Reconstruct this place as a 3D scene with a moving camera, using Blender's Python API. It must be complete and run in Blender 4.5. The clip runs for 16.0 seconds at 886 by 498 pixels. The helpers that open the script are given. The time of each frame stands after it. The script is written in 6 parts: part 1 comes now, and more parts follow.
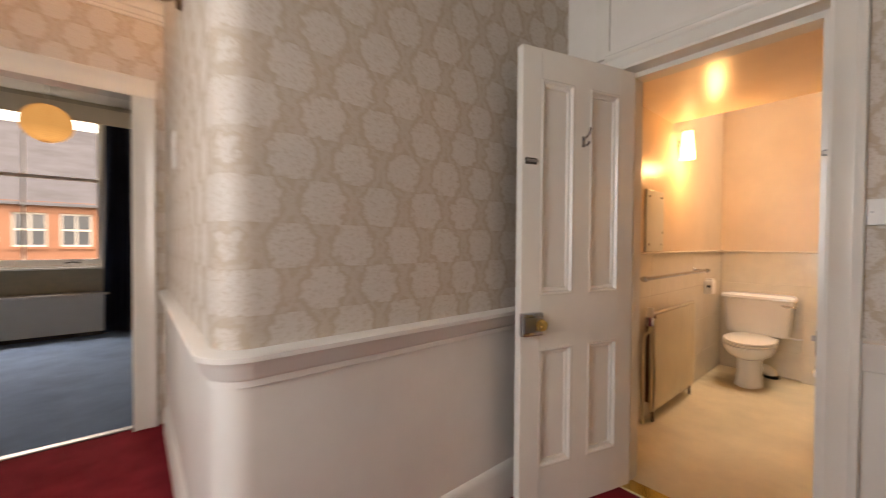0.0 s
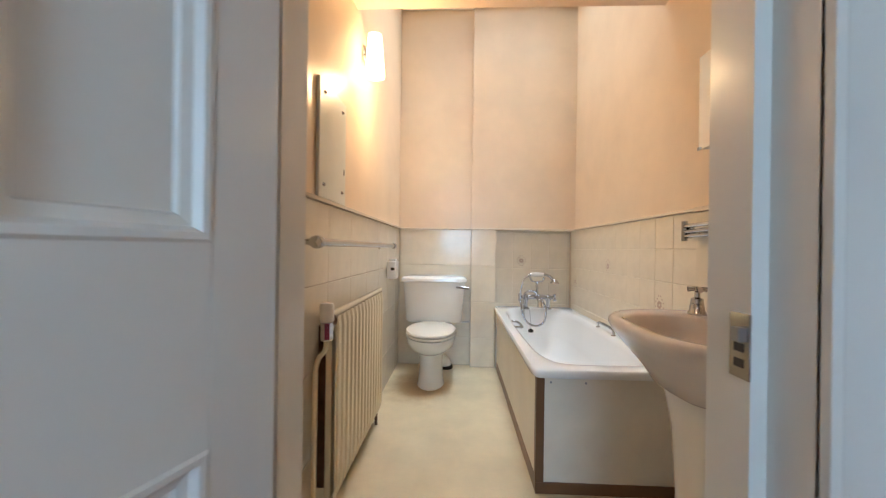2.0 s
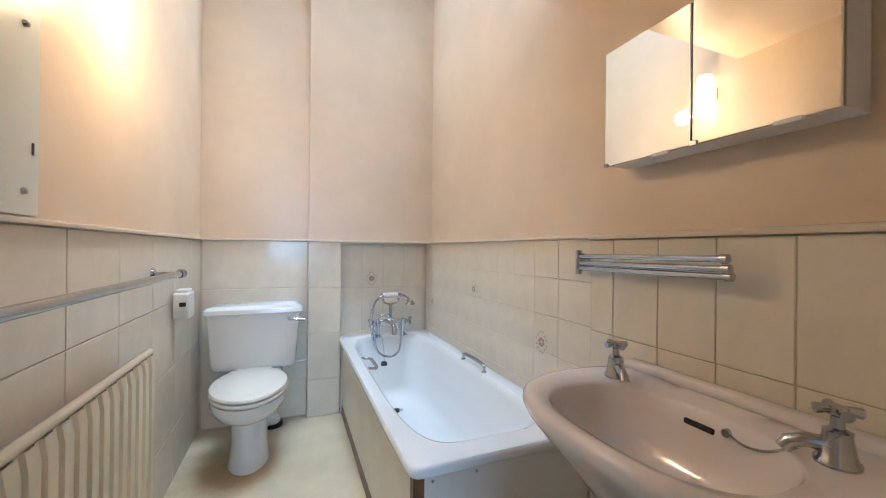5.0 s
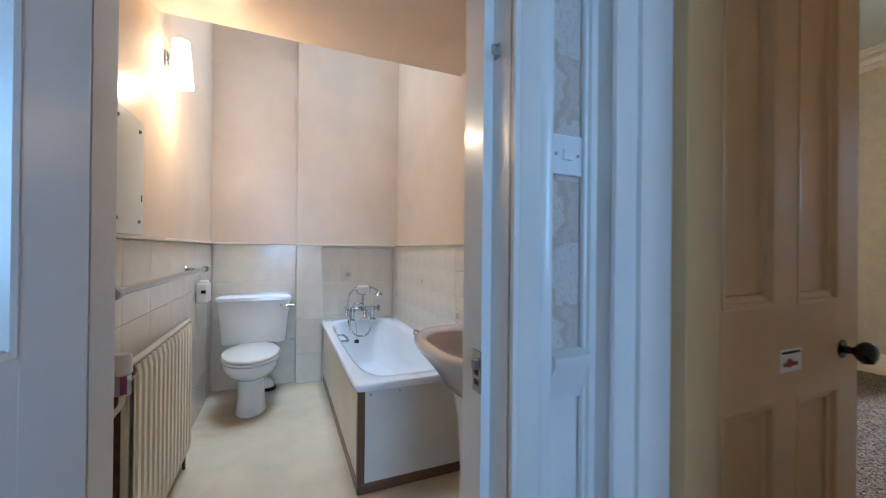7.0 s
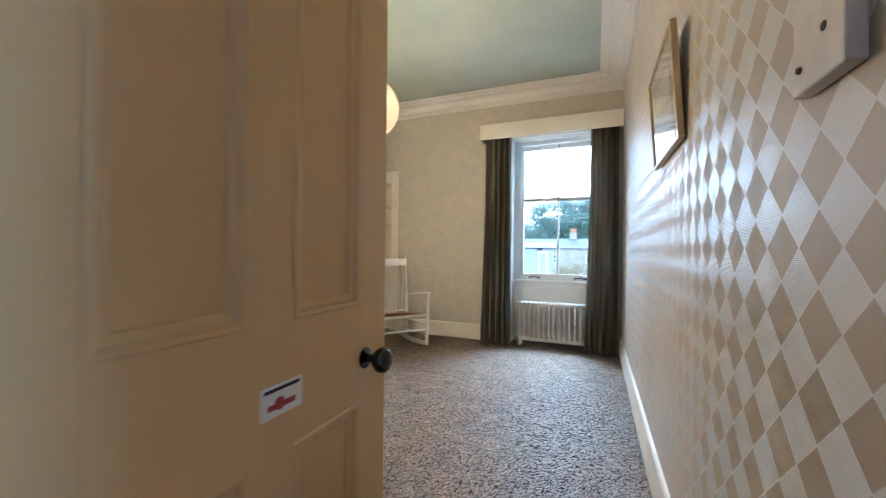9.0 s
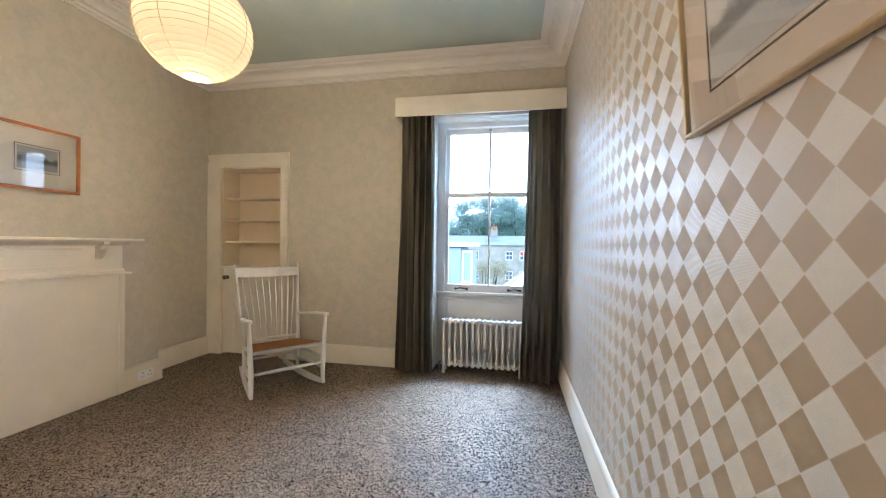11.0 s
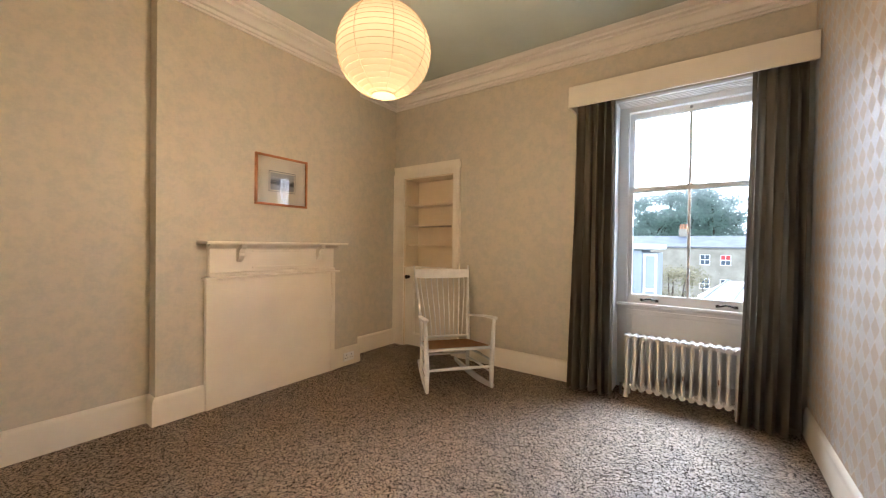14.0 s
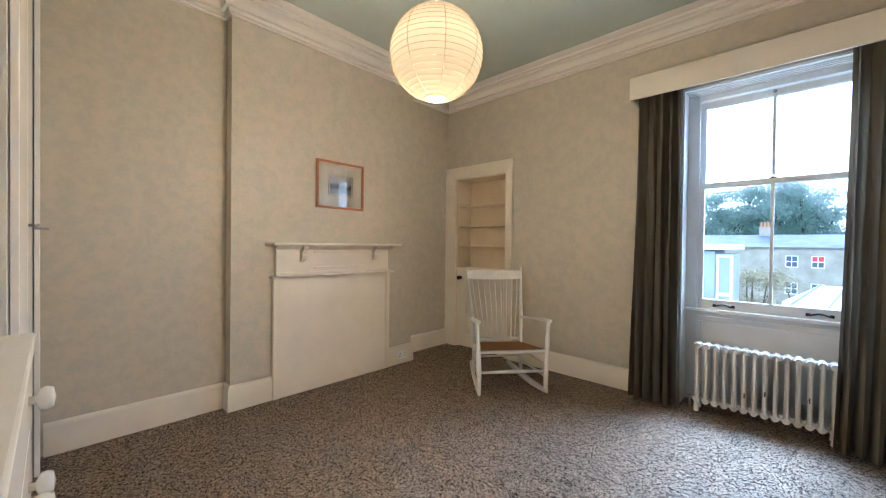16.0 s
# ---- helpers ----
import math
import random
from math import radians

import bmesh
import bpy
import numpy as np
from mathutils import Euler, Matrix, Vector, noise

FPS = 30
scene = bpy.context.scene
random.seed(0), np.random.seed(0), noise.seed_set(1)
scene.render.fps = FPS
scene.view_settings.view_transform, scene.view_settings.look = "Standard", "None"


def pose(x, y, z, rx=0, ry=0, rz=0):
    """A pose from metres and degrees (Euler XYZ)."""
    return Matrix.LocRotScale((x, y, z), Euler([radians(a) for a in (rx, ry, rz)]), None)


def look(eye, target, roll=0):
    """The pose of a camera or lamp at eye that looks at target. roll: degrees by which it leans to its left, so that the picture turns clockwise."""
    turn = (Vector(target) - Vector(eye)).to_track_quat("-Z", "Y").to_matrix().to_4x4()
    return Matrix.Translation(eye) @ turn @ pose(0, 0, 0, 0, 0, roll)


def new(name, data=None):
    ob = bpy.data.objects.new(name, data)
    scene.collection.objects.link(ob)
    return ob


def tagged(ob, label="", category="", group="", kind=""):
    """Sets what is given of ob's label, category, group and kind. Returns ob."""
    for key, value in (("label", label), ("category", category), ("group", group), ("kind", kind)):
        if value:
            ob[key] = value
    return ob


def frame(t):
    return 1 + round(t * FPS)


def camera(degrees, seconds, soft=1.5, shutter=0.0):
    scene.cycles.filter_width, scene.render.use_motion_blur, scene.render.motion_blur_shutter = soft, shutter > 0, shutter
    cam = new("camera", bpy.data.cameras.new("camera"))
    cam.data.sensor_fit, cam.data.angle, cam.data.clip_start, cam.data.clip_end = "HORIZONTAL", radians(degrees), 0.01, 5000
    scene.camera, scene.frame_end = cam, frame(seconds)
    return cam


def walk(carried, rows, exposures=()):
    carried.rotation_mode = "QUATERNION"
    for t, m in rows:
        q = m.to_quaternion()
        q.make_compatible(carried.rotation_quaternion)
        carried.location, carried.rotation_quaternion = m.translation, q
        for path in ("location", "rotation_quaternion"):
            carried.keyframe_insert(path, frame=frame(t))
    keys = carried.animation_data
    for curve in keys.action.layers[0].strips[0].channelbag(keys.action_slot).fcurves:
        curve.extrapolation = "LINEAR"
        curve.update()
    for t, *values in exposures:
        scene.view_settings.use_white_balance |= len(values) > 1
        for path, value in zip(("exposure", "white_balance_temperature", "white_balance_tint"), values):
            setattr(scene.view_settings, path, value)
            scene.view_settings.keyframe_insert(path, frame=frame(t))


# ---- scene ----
cam = camera(100.0, 16.0, soft=1.1, shutter=0.3)
PATH = [
    (0.0, (0.066, -0.043, 1.225), (1.351, 1.489, 1.191), 0.4),
    (0.5, (0.362, 0.233, 1.165), (2.050, 1.268, 1.152), 0.7),
    (1.0, (0.730, 0.378, 1.144), (2.556, 1.063, 1.133), 0.9),
    (1.5, (1.116, 0.473, 1.094), (3.080, 0.849, 1.079), 0.8),
    (2.0, (1.485, 0.522, 0.990), (3.483, 0.606, 0.990), 0.8),
    (2.5, (1.764, 0.535, 0.928), (3.759, 0.384, 0.927), 0.8),
    (3.0, (1.956, 0.526, 0.925), (3.925, 0.178, 0.927), 0.8),
    (3.5, (2.069, 0.508, 0.950), (4.002, -0.005, 0.956), 0.7),
    (4.0, (2.116, 0.491, 1.008), (4.013, -0.143, 1.012), 0.6),
    (4.2, (2.115, 0.495, 1.035), (3.998, -0.178, 1.039), 0.6),
    (6.5, (1.529, 0.534, 1.150), (3.370, -0.248, 1.154), 0.6),
    (7.0, (1.300, 0.519, 1.127), (3.138, -0.271, 1.133), 0.6),
    (7.5, (1.140, 0.445, 1.123), (2.907, -0.493, 1.130), 0.7),
    (8.0, (1.151, 0.295, 1.125), (2.647, -1.033, 1.127), 0.8),
    (8.5, (1.229, 0.081, 1.122), (2.338, -1.583, 1.135), 0.7),
    (9.0, (1.294, -0.158, 1.131), (2.052, -2.009, 1.131), 0.6),
    (9.5, (1.340, -0.455, 1.133), (1.756, -2.411, 1.130), 0.7),
    (9.7, (1.345, -0.575, 1.142), (1.692, -2.545, 1.132), 0.8),
    (11.8, (1.540, -1.195, 1.250), (1.984, -3.145, 1.222), 0.8),
    (12.0, (1.545, -1.206, 1.250), (2.066, -3.136, 1.222), 0.8),
    (12.5, (1.560, -1.208, 1.246), (2.275, -3.076, 1.226), 0.9),
    (13.0, (1.564, -1.205, 1.244), (2.447, -3.000, 1.225), 0.9),
    (13.5, (1.570, -1.205, 1.242), (2.611, -2.913, 1.223), 0.8),
    (14.0, (1.572, -1.206, 1.242), (2.737, -2.832, 1.221), 0.8),
    (14.5, (1.573, -1.208, 1.243), (2.829, -2.764, 1.220), 0.7),
    (15.0, (1.574, -1.208, 1.243), (2.881, -2.723, 1.222), 0.7),
    (15.5, (1.575, -1.208, 1.243), (2.923, -2.688, 1.224), 0.7),
    (16.0, (1.574, -1.208, 1.246), (2.953, -2.655, 1.224), 0.7),
]
EXPOSURES = [(0.0, -0.12, 11500, 32), (0.5, -0.1, 10600, 20), (1.0, 0.18, 7500, 10), (1.5, 0.08, 7200, 11), (2.0, 0.1, 6300, 9), (2.5, 0.12, 5600, 6), (3.0, 0.1, 5400, 6), (4.2, 0.08, 5200, 4), (6.5, -0.12, 5050, 7),
             (7.2, -0.15, 4900, 7), (8.0, -0.05, 4900, 5), (8.5, 0.2, 4950, 4), (9.0, 0.65, 4800, 4), (9.7, 0.7, 4850, 5), (11.8, 0.45, 5050, 8), (12.5, 0.45, 5300, 9), (13.5, 0.45, 5750, 14), (14.5, 0.43, 5800, 15), (15.1, 0.43, 5500, 12), (16.0, 0.43, 4850, 8)]
walk(cam, [(t, look(eye, target, lean)) for t, eye, target, lean in PATH], EXPOSURES)

# ---- world and light ----
world = bpy.data.worlds.new("sky")
scene.world = world
world.use_nodes = True
wn = world.node_tree
sky = wn.nodes.new("ShaderNodeTexSky")
sky.sky_type, sky.sun_disc = "NISHITA", False
sky.sun_elevation, sky.sun_rotation = radians(48), radians(150)
sky.air_density, sky.dust_density = 1.0, 5.0
wn.nodes["Background"].inputs["Strength"].default_value = 0.15
wn.links.new(sky.outputs[0], wn.nodes["Background"].inputs["Color"])


def lamp(name, kind, energy, color, place, target=None, **more):
    data = bpy.data.lights.new(name, kind)
    data.energy, data.color = energy, color
    for key, value in more.items():
        if key == "size":
            data.size = value
        elif key == "size_y":
            data.shape, data.size_y = "RECTANGLE", value
        elif key == "radius":
            data.shadow_soft_size = value
        elif key == "angle":
            data.angle = radians(value)
    ob = new(name, data)
    ob.matrix_world = look(place, target) if target else Matrix.Translation(place)
    return tagged(ob, kind="structure")


DAY = (0.66, 0.84, 1.0)
WARM = (1.0, 0.67, 0.36)
AMBER = (1.0, 0.64, 0.32)
lamp("sun", "SUN", 1.8, (1.0, 0.96, 0.9), (0, -20, 30), (4, 0, 0), angle=14)
lamp("bedroom_sky_light", "AREA", 430, DAY, (1.71, -6.25, 3.75), (1.85, -3.2, 0.2), size=2.4, size_y=1.3)
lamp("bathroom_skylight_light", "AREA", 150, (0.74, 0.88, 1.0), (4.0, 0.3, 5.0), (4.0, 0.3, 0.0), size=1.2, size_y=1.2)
lamp("living_sky_light", "AREA", 420, DAY, (-0.95, 8.5, 4.4), (-0.9, 4.6, 0.0), size=2.6, size_y=1.4)
lamp("hall_window_light", "AREA", 56, (0.50, 0.74, 1.0), (-1.50, 0.6, 1.6), (2.0, 0.5, 1.2), size=0.9, size_y=1.5)

# ---- materials ----


def node_mat(name):
    m = bpy.data.materials.new(name)
    m.use_nodes = True
    nt = m.node_tree
    return m, nt, nt.nodes["Principled BSDF"]


def mix_rgb(nt, fac, a, b, mode="MIX"):
    n = nt.nodes.new("ShaderNodeMix")
    n.data_type, n.blend_type = "RGBA", mode
    for sock, v in ((n.inputs[0], fac), (n.inputs[6], a), (n.inputs[7], b)):
        if hasattr(v, "is_linked"):
            nt.links.new(v, sock)
        elif sock.type == "RGBA":
            sock.default_value = (*v[:3], 1)
        else:
            sock.default_value = v
    return n.outputs[2]


def math_n(nt, op, a, b=0.0, c=0.0):
    n = nt.nodes.new("ShaderNodeMath")
    n.operation = op
    for sock, v in zip(n.inputs, (a, b, c)):
        if hasattr(v, "is_linked"):
            nt.links.new(v, sock)
        else:
            sock.default_value = v
    return n.outputs[0]


def noise_n(nt, scale, detail=3.0, rough=0.55, vec=None, stretch=None):
    n = nt.nodes.new("ShaderNodeTexNoise")
    n.inputs["Scale"].default_value, n.inputs["Detail"].default_value = scale, detail
    n.inputs["Roughness"].default_value = rough
    if vec is None:
        vec = nt.nodes.new("ShaderNodeTexCoord").outputs["Object"]
    if stretch:
        mp = nt.nodes.new("ShaderNodeMapping")
        mp.inputs["Scale"].default_value = stretch
        nt.links.new(vec, mp.inputs[0])
        vec = mp.outputs[0]
    nt.links.new(vec, n.inputs["Vector"])
    return n.outputs["Fac"]


def ramp_n(nt, fac, lo, hi):
    n = nt.nodes.new("ShaderNodeMapRange")
    n.clamp = True
    nt.links.new(fac, n.inputs[0])
    n.inputs[1].default_value, n.inputs[2].default_value = lo, hi
    return n.outputs[0]


def bump_n(nt, bsdf, height, strength, distance=0.002):
    n = nt.nodes.new("ShaderNodeBump")
    n.inputs["Strength"].default_value, n.inputs["Distance"].default_value = strength, distance
    nt.links.new(height, n.inputs["Height"])
    nt.links.new(n.outputs[0], bsdf.inputs["Normal"])
    return n


def surface(name, color, rough=0.5, metal=0.0, vary=0.08, coarse=2.2, fine=60.0, bump=0.15, depth=0.002, coat=0.0, tone=None, stretch=None, spec=0.5):
    """A surface with a broad and a fine variation of tone, gloss and relief."""
    m, nt, b = node_mat(name)
    big = noise_n(nt, coarse, 4.0, stretch=stretch)
    small = noise_n(nt, fine, 3.0, stretch=stretch)
    tone = tone or tuple(c * (1 - 2.2 * vary) for c in color)
    c = mix_rgb(nt, ramp_n(nt, big, 0.3, 0.72), color, tone)
    c = mix_rgb(nt, math_n(nt, "MULTIPLY", small, vary * 1.2), c, tuple(x * 0.55 for x in color))
    nt.links.new(c, b.inputs["Base Color"])
    r = math_n(nt, "MULTIPLY_ADD", big, 0.18 * rough, rough * 0.91)
    nt.links.new(r, b.inputs["Roughness"])
    b.inputs["Metallic"].default_value = metal
    b.inputs["Coat Weight"].default_value = coat
    b.inputs["Coat Roughness"].default_value = 0.12
    b.inputs["Specular IOR Level"].default_value = spec
    if bump:
        bump_n(nt, b, small, bump, depth)
    return m


white_gloss = surface("white_gloss_paint", (0.78, 0.76, 0.71), 0.26, vary=0.04, coarse=3, fine=35, bump=0.10, coat=0.25)
cream_gloss = surface("cream_gloss_paint", (0.76, 0.70, 0.58), 0.34, vary=0.05, coarse=3, fine=40, bump=0.10)
dado_white = surface("dado_white_paint", (0.76, 0.73, 0.69), 0.42, vary=0.05, coarse=2.5, fine=30, bump=0.12)
plaster_white = surface("ceiling_plaster", (0.74, 0.72, 0.68), 0.85, vary=0.05, fine=80, bump=0.1)
cornice_white = surface("cornice_plaster", (0.72, 0.69, 0.64), 0.8, vary=0.04, fine=60, bump=0.08)
ceiling_green = surface("ceiling_pale_green", (0.44, 0.50, 0.45), 0.8, vary=0.05, fine=70, bump=0.08)
peach_paint = surface("peach_wall_paint", (0.76, 0.605, 0.44), 0.34, vary=0.045, coarse=3.5, fine=22, bump=0.12, depth=0.004)
soffit_paint = surface("peach_soffit_paint", (0.74, 0.59, 0.45), 0.32, vary=0.04, coarse=4, fine=20, bump=0.18, depth=0.004)
vinyl = surface("cream_vinyl_floor", (0.74, 0.61, 0.405), 0.38, vary=0.12, coarse=2.6, fine=90, bump=0.06)
red_carpet = surface("red_carpet", (0.26, 0.018, 0.028), 0.95, vary=0.16, coarse=5, fine=420, bump=0.7, depth=0.004, spec=0.1)
blue_carpet = surface("blue_carpet", (0.14, 0.22, 0.33), 0.95, vary=0.14, coarse=3, fine=380, bump=0.7, depth=0.004, spec=0.1)
cream_tile = surface("cream_tile", (0.80, 0.73, 0.60), 0.14, vary=0.05, coarse=9, fine=55, bump=0.05)
grout = surface("grout", (0.58, 0.48, 0.35), 0.85, vary=0.15, fine=120)
pale_grout = surface("pale_grout", (0.72, 0.65, 0.53), 0.8, vary=0.10, fine=120)
chrome = surface("chrome", (0.50, 0.51, 0.53), 0.07, metal=1.0, vary=0.03, bump=0)
brass = surface("brass", (0.76, 0.55, 0.20), 0.18, metal=1.0, vary=0.06, bump=0)
bronze = surface("aged_bronze", (0.24, 0.15, 0.09), 0.35, metal=1.0, vary=0.15)
black_knob = surface("black_ebony", (0.012, 0.011, 0.011), 0.16, vary=0.1, bump=0.02)
china = surface("white_china", (0.80, 0.79, 0.76), 0.08, vary=0.02, bump=0, coat=0.5)
enamel = surface("bath_enamel", (0.82, 0.83, 0.83), 0.10, vary=0.02, bump=0, coat=0.4)
basin_china = surface("basin_mauve_grey_china", (0.79, 0.73, 0.70), 0.10, vary=0.02, bump=0, coat=0.5)
seat_plastic = surface("ivory_plastic", (0.74, 0.69, 0.60), 0.22, vary=0.02, bump=0)
white_plastic = surface("white_plastic", (0.78, 0.78, 0.76), 0.35, vary=0.02, bump=0)
panel_board = surface("bath_panel_board", (0.77, 0.72, 0.63), 0.35, vary=0.06, coarse=4, fine=30, bump=0.05)
dark_wood = surface("varnished_wood_strip", (0.20, 0.10, 0.05), 0.35, vary=0.2, coarse=4, fine=40, stretch=(1, 1, 0.1))
rad_cream = surface("radiator_cream_enamel", (0.82, 0.73, 0.54), 0.26, vary=0.05, coarse=5, fine=50, bump=0.05)
rad_white = surface("radiator_white_enamel", (0.75, 0.74, 0.71), 0.35, vary=0.05, coarse=6, fine=50, bump=0.08)
curtain_green = surface("grey_olive_curtain_cloth", (0.255, 0.218, 0.168), 0.85, vary=0.12, coarse=3, fine=500, bump=0.4, stretch=(1, 1, 0.5), spec=0.2)
curtain_blue = surface("navy_curtain_cloth", (0.03, 0.05, 0.09), 0.85, vary=0.12, coarse=3, fine=500, bump=0.4, spec=0.2)
chair_paint = surface("white_chair_paint", (0.70, 0.69, 0.66), 0.40, vary=0.08, coarse=8, fine=60, bump=0.1)
rush = surface("woven_rush", (0.56, 0.29, 0.11), 0.75, vary=0.25, coarse=20, fine=260, bump=0.8, depth=0.003, stretch=(1, 12, 1))
pine_frame = surface("orange_wood_frame", (0.42, 0.155, 0.045), 0.32, vary=0.15, coarse=6, fine=60, stretch=(1, 1, 6))
mount_card = surface("ivory_mount_card", (0.85, 0.80, 0.70), 0.9, vary=0.02, bump=0.05)
ink = surface("dark_ink", (0.03, 0.03, 0.035), 0.8, vary=0.2)
mirror = surface("mirror_silver", (0.86, 0.88, 0.86), 0.02, metal=1.0, vary=0.0, bump=0)
steel = surface("dull_steel", (0.42, 0.42, 0.43), 0.35, metal=1.0, vary=0.1, bump=0.05)
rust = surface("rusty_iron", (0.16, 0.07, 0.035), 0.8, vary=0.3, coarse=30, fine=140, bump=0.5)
dark_gap = surface("dark_shadow_gap", (0.05, 0.045, 0.04), 0.9, vary=0.1)


def glass_mat(name, tint=(1, 1, 1)):
    m, nt, b = node_mat(name)
    b.inputs["Base Color"].default_value = (*tint, 1)
    b.inputs["Roughness"].default_value = 0.0
    b.inputs["Transmission Weight"].default_value = 1.0
    b.inputs["IOR"].default_value = 1.02
    return m


glass = glass_mat("window_glass")


def emit_mat(name, color, strength, base=None):
    m, nt, b = node_mat(name)
    b.inputs["Base Color"].default_value = (*(base or color), 1)
    b.inputs["Emission Color"].default_value = (*color, 1)
    b.inputs["Emission Strength"].default_value = strength
    b.inputs["Roughness"].default_value = 0.6
    return m


def generic_vec(nt):
    """Object position as separate x, y, z."""
    co = nt.nodes.new("ShaderNodeTexCoord").outputs["Object"]
    s = nt.nodes.new("ShaderNodeSeparateXYZ")
    nt.links.new(co, s.inputs[0])
    return s.outputs


def diamond_paper():
    """Wallpaper of matt tan and ribbed satin white lozenges on a wall that runs along y."""
    m, nt, b = node_mat("diamond_wallpaper")
    x, y, z = generic_vec(nt)
    P, PZ = 0.106, 0.105
    warp = noise_n(nt, 6.0, 2.0)
    u = math_n(nt, "MULTIPLY_ADD", y, 1 / P, 2.495 / P + 0.5)
    v = math_n(nt, "MULTIPLY_ADD", z, 1 / PZ, -1.243 / PZ + 0.5)
    u = math_n(nt, "MULTIPLY_ADD", warp, 0.05, u)
    fu = math_n(nt, "ABSOLUTE", math_n(nt, "SUBTRACT", math_n(nt, "FRACT", u), 0.5))
    fv = math_n(nt, "ABSOLUTE", math_n(nt, "SUBTRACT", math_n(nt, "FRACT", v), 0.5))
    d = math_n(nt, "ADD", fu, fv)
    tan = ramp_n(nt, d, 0.508, 0.484)
    grime = noise_n(nt, 1.6, 4.0)
    fine = noise_n(nt, 240.0, 2.0)
    white_c = mix_rgb(nt, ramp_n(nt, grime, 0.3, 0.75), (0.72, 0.70, 0.66), (0.62, 0.59, 0.54))
    tan_c = mix_rgb(nt, ramp_n(nt, grime, 0.3, 0.75), (0.40, 0.315, 0.215), (0.34, 0.265, 0.18))
    col = mix_rgb(nt, tan, white_c, tan_c)
    col = mix_rgb(nt, math_n(nt, "MULTIPLY", fine, 0.12), col, (0.2, 0.17, 0.13))
    nt.links.new(col, b.inputs["Base Color"])
    nt.links.new(math_n(nt, "MULTIPLY_ADD", tan, 0.28, 0.26), b.inputs["Roughness"])
    nt.links.new(math_n(nt, "MULTIPLY_ADD", tan, -0.30, 0.90), b.inputs["Specular IOR Level"])
    ribs = math_n(nt, "MULTIPLY", math_n(nt, "SINE", math_n(nt, "MULTIPLY", z, 2200.0)), math_n(nt, "SUBTRACT", 1.0, tan))
    blister = noise_n(nt, 14.0, 3.0)
    h = math_n(nt, "MULTIPLY_ADD", ribs, 0.25, math_n(nt, "MULTIPLY", blister, 0.8))
    bump_n(nt, b, h, 0.35, 0.0015)
    return m


def damask_paper():
    """Hall wallpaper: rows of pale rosettes, every other row shifted, on a tan ground."""
    m, nt, b = node_mat("damask_wallpaper")
    x, y, z = generic_vec(nt)
    along = math_n(nt, "ADD", x, y)
    wob = noise_n(nt, 38.0, 3.0)
    fleck = noise_n(nt, 120.0, 2.0)
    W, H = 0.204, 0.1355
    v = math_n(nt, "MULTIPLY_ADD", z, 1 / H, 0.5 - 1.078 / H + 20.0)
    shift = math_n(nt, "MULTIPLY", math_n(nt, "MODULO", math_n(nt, "FLOOR", v), 2.0), 0.5)
    u = math_n(nt, "ADD", math_n(nt, "MULTIPLY_ADD", along, 1 / W, 0.5 - 2.277 / W + 40.0), shift)
    du = math_n(nt, "MULTIPLY", math_n(nt, "SUBTRACT", math_n(nt, "FRACT", u), 0.5), W / 0.076)
    fv = math_n(nt, "MULTIPLY", math_n(nt, "SUBTRACT", math_n(nt, "FRACT", v), 0.5), H / 0.084)
    d = math_n(nt, "SQRT", math_n(nt, "ADD", math_n(nt, "MULTIPLY", du, du), math_n(nt, "MULTIPLY", fv, fv)))
    ang = math_n(nt, "ARCTAN2", fv, du)
    petals = math_n(nt, "MULTIPLY", math_n(nt, "COSINE", math_n(nt, "MULTIPLY", ang, 10.0)), 0.055)
    d = math_n(nt, "ADD", math_n(nt, "ADD", d, petals), math_n(nt, "MULTIPLY_ADD", wob, 0.80, -0.40))
    disc = ramp_n(nt, d, 0.98, 0.84)
    ring = math_n(nt, "MULTIPLY", ramp_n(nt, d, 1.10, 1.18), ramp_n(nt, d, 1.46, 1.36))
    motif = math_n(nt, "MAXIMUM", disc, math_n(nt, "MULTIPLY", ring, 0.45))
    motif = math_n(nt, "MULTIPLY", motif, ramp_n(nt, fleck, 0.25, 0.5))
    col = mix_rgb(nt, motif, (0.50, 0.41, 0.325), (0.63, 0.575, 0.525))
    col = mix_rgb(nt, math_n(nt, "MULTIPLY", noise_n(nt, 2.0, 4.0), 0.22), col, (0.36, 0.29, 0.24))
    nt.links.new(col, b.inputs["Base Color"])
    nt.links.new(math_n(nt, "MULTIPLY_ADD", motif, -0.25, 0.68), b.inputs["Roughness"])
    bump_n(nt, b, math_n(nt, "MULTIPLY_ADD", motif, 0.7, math_n(nt, "MULTIPLY", fleck, 0.3)), 0.4, 0.002)
    return m


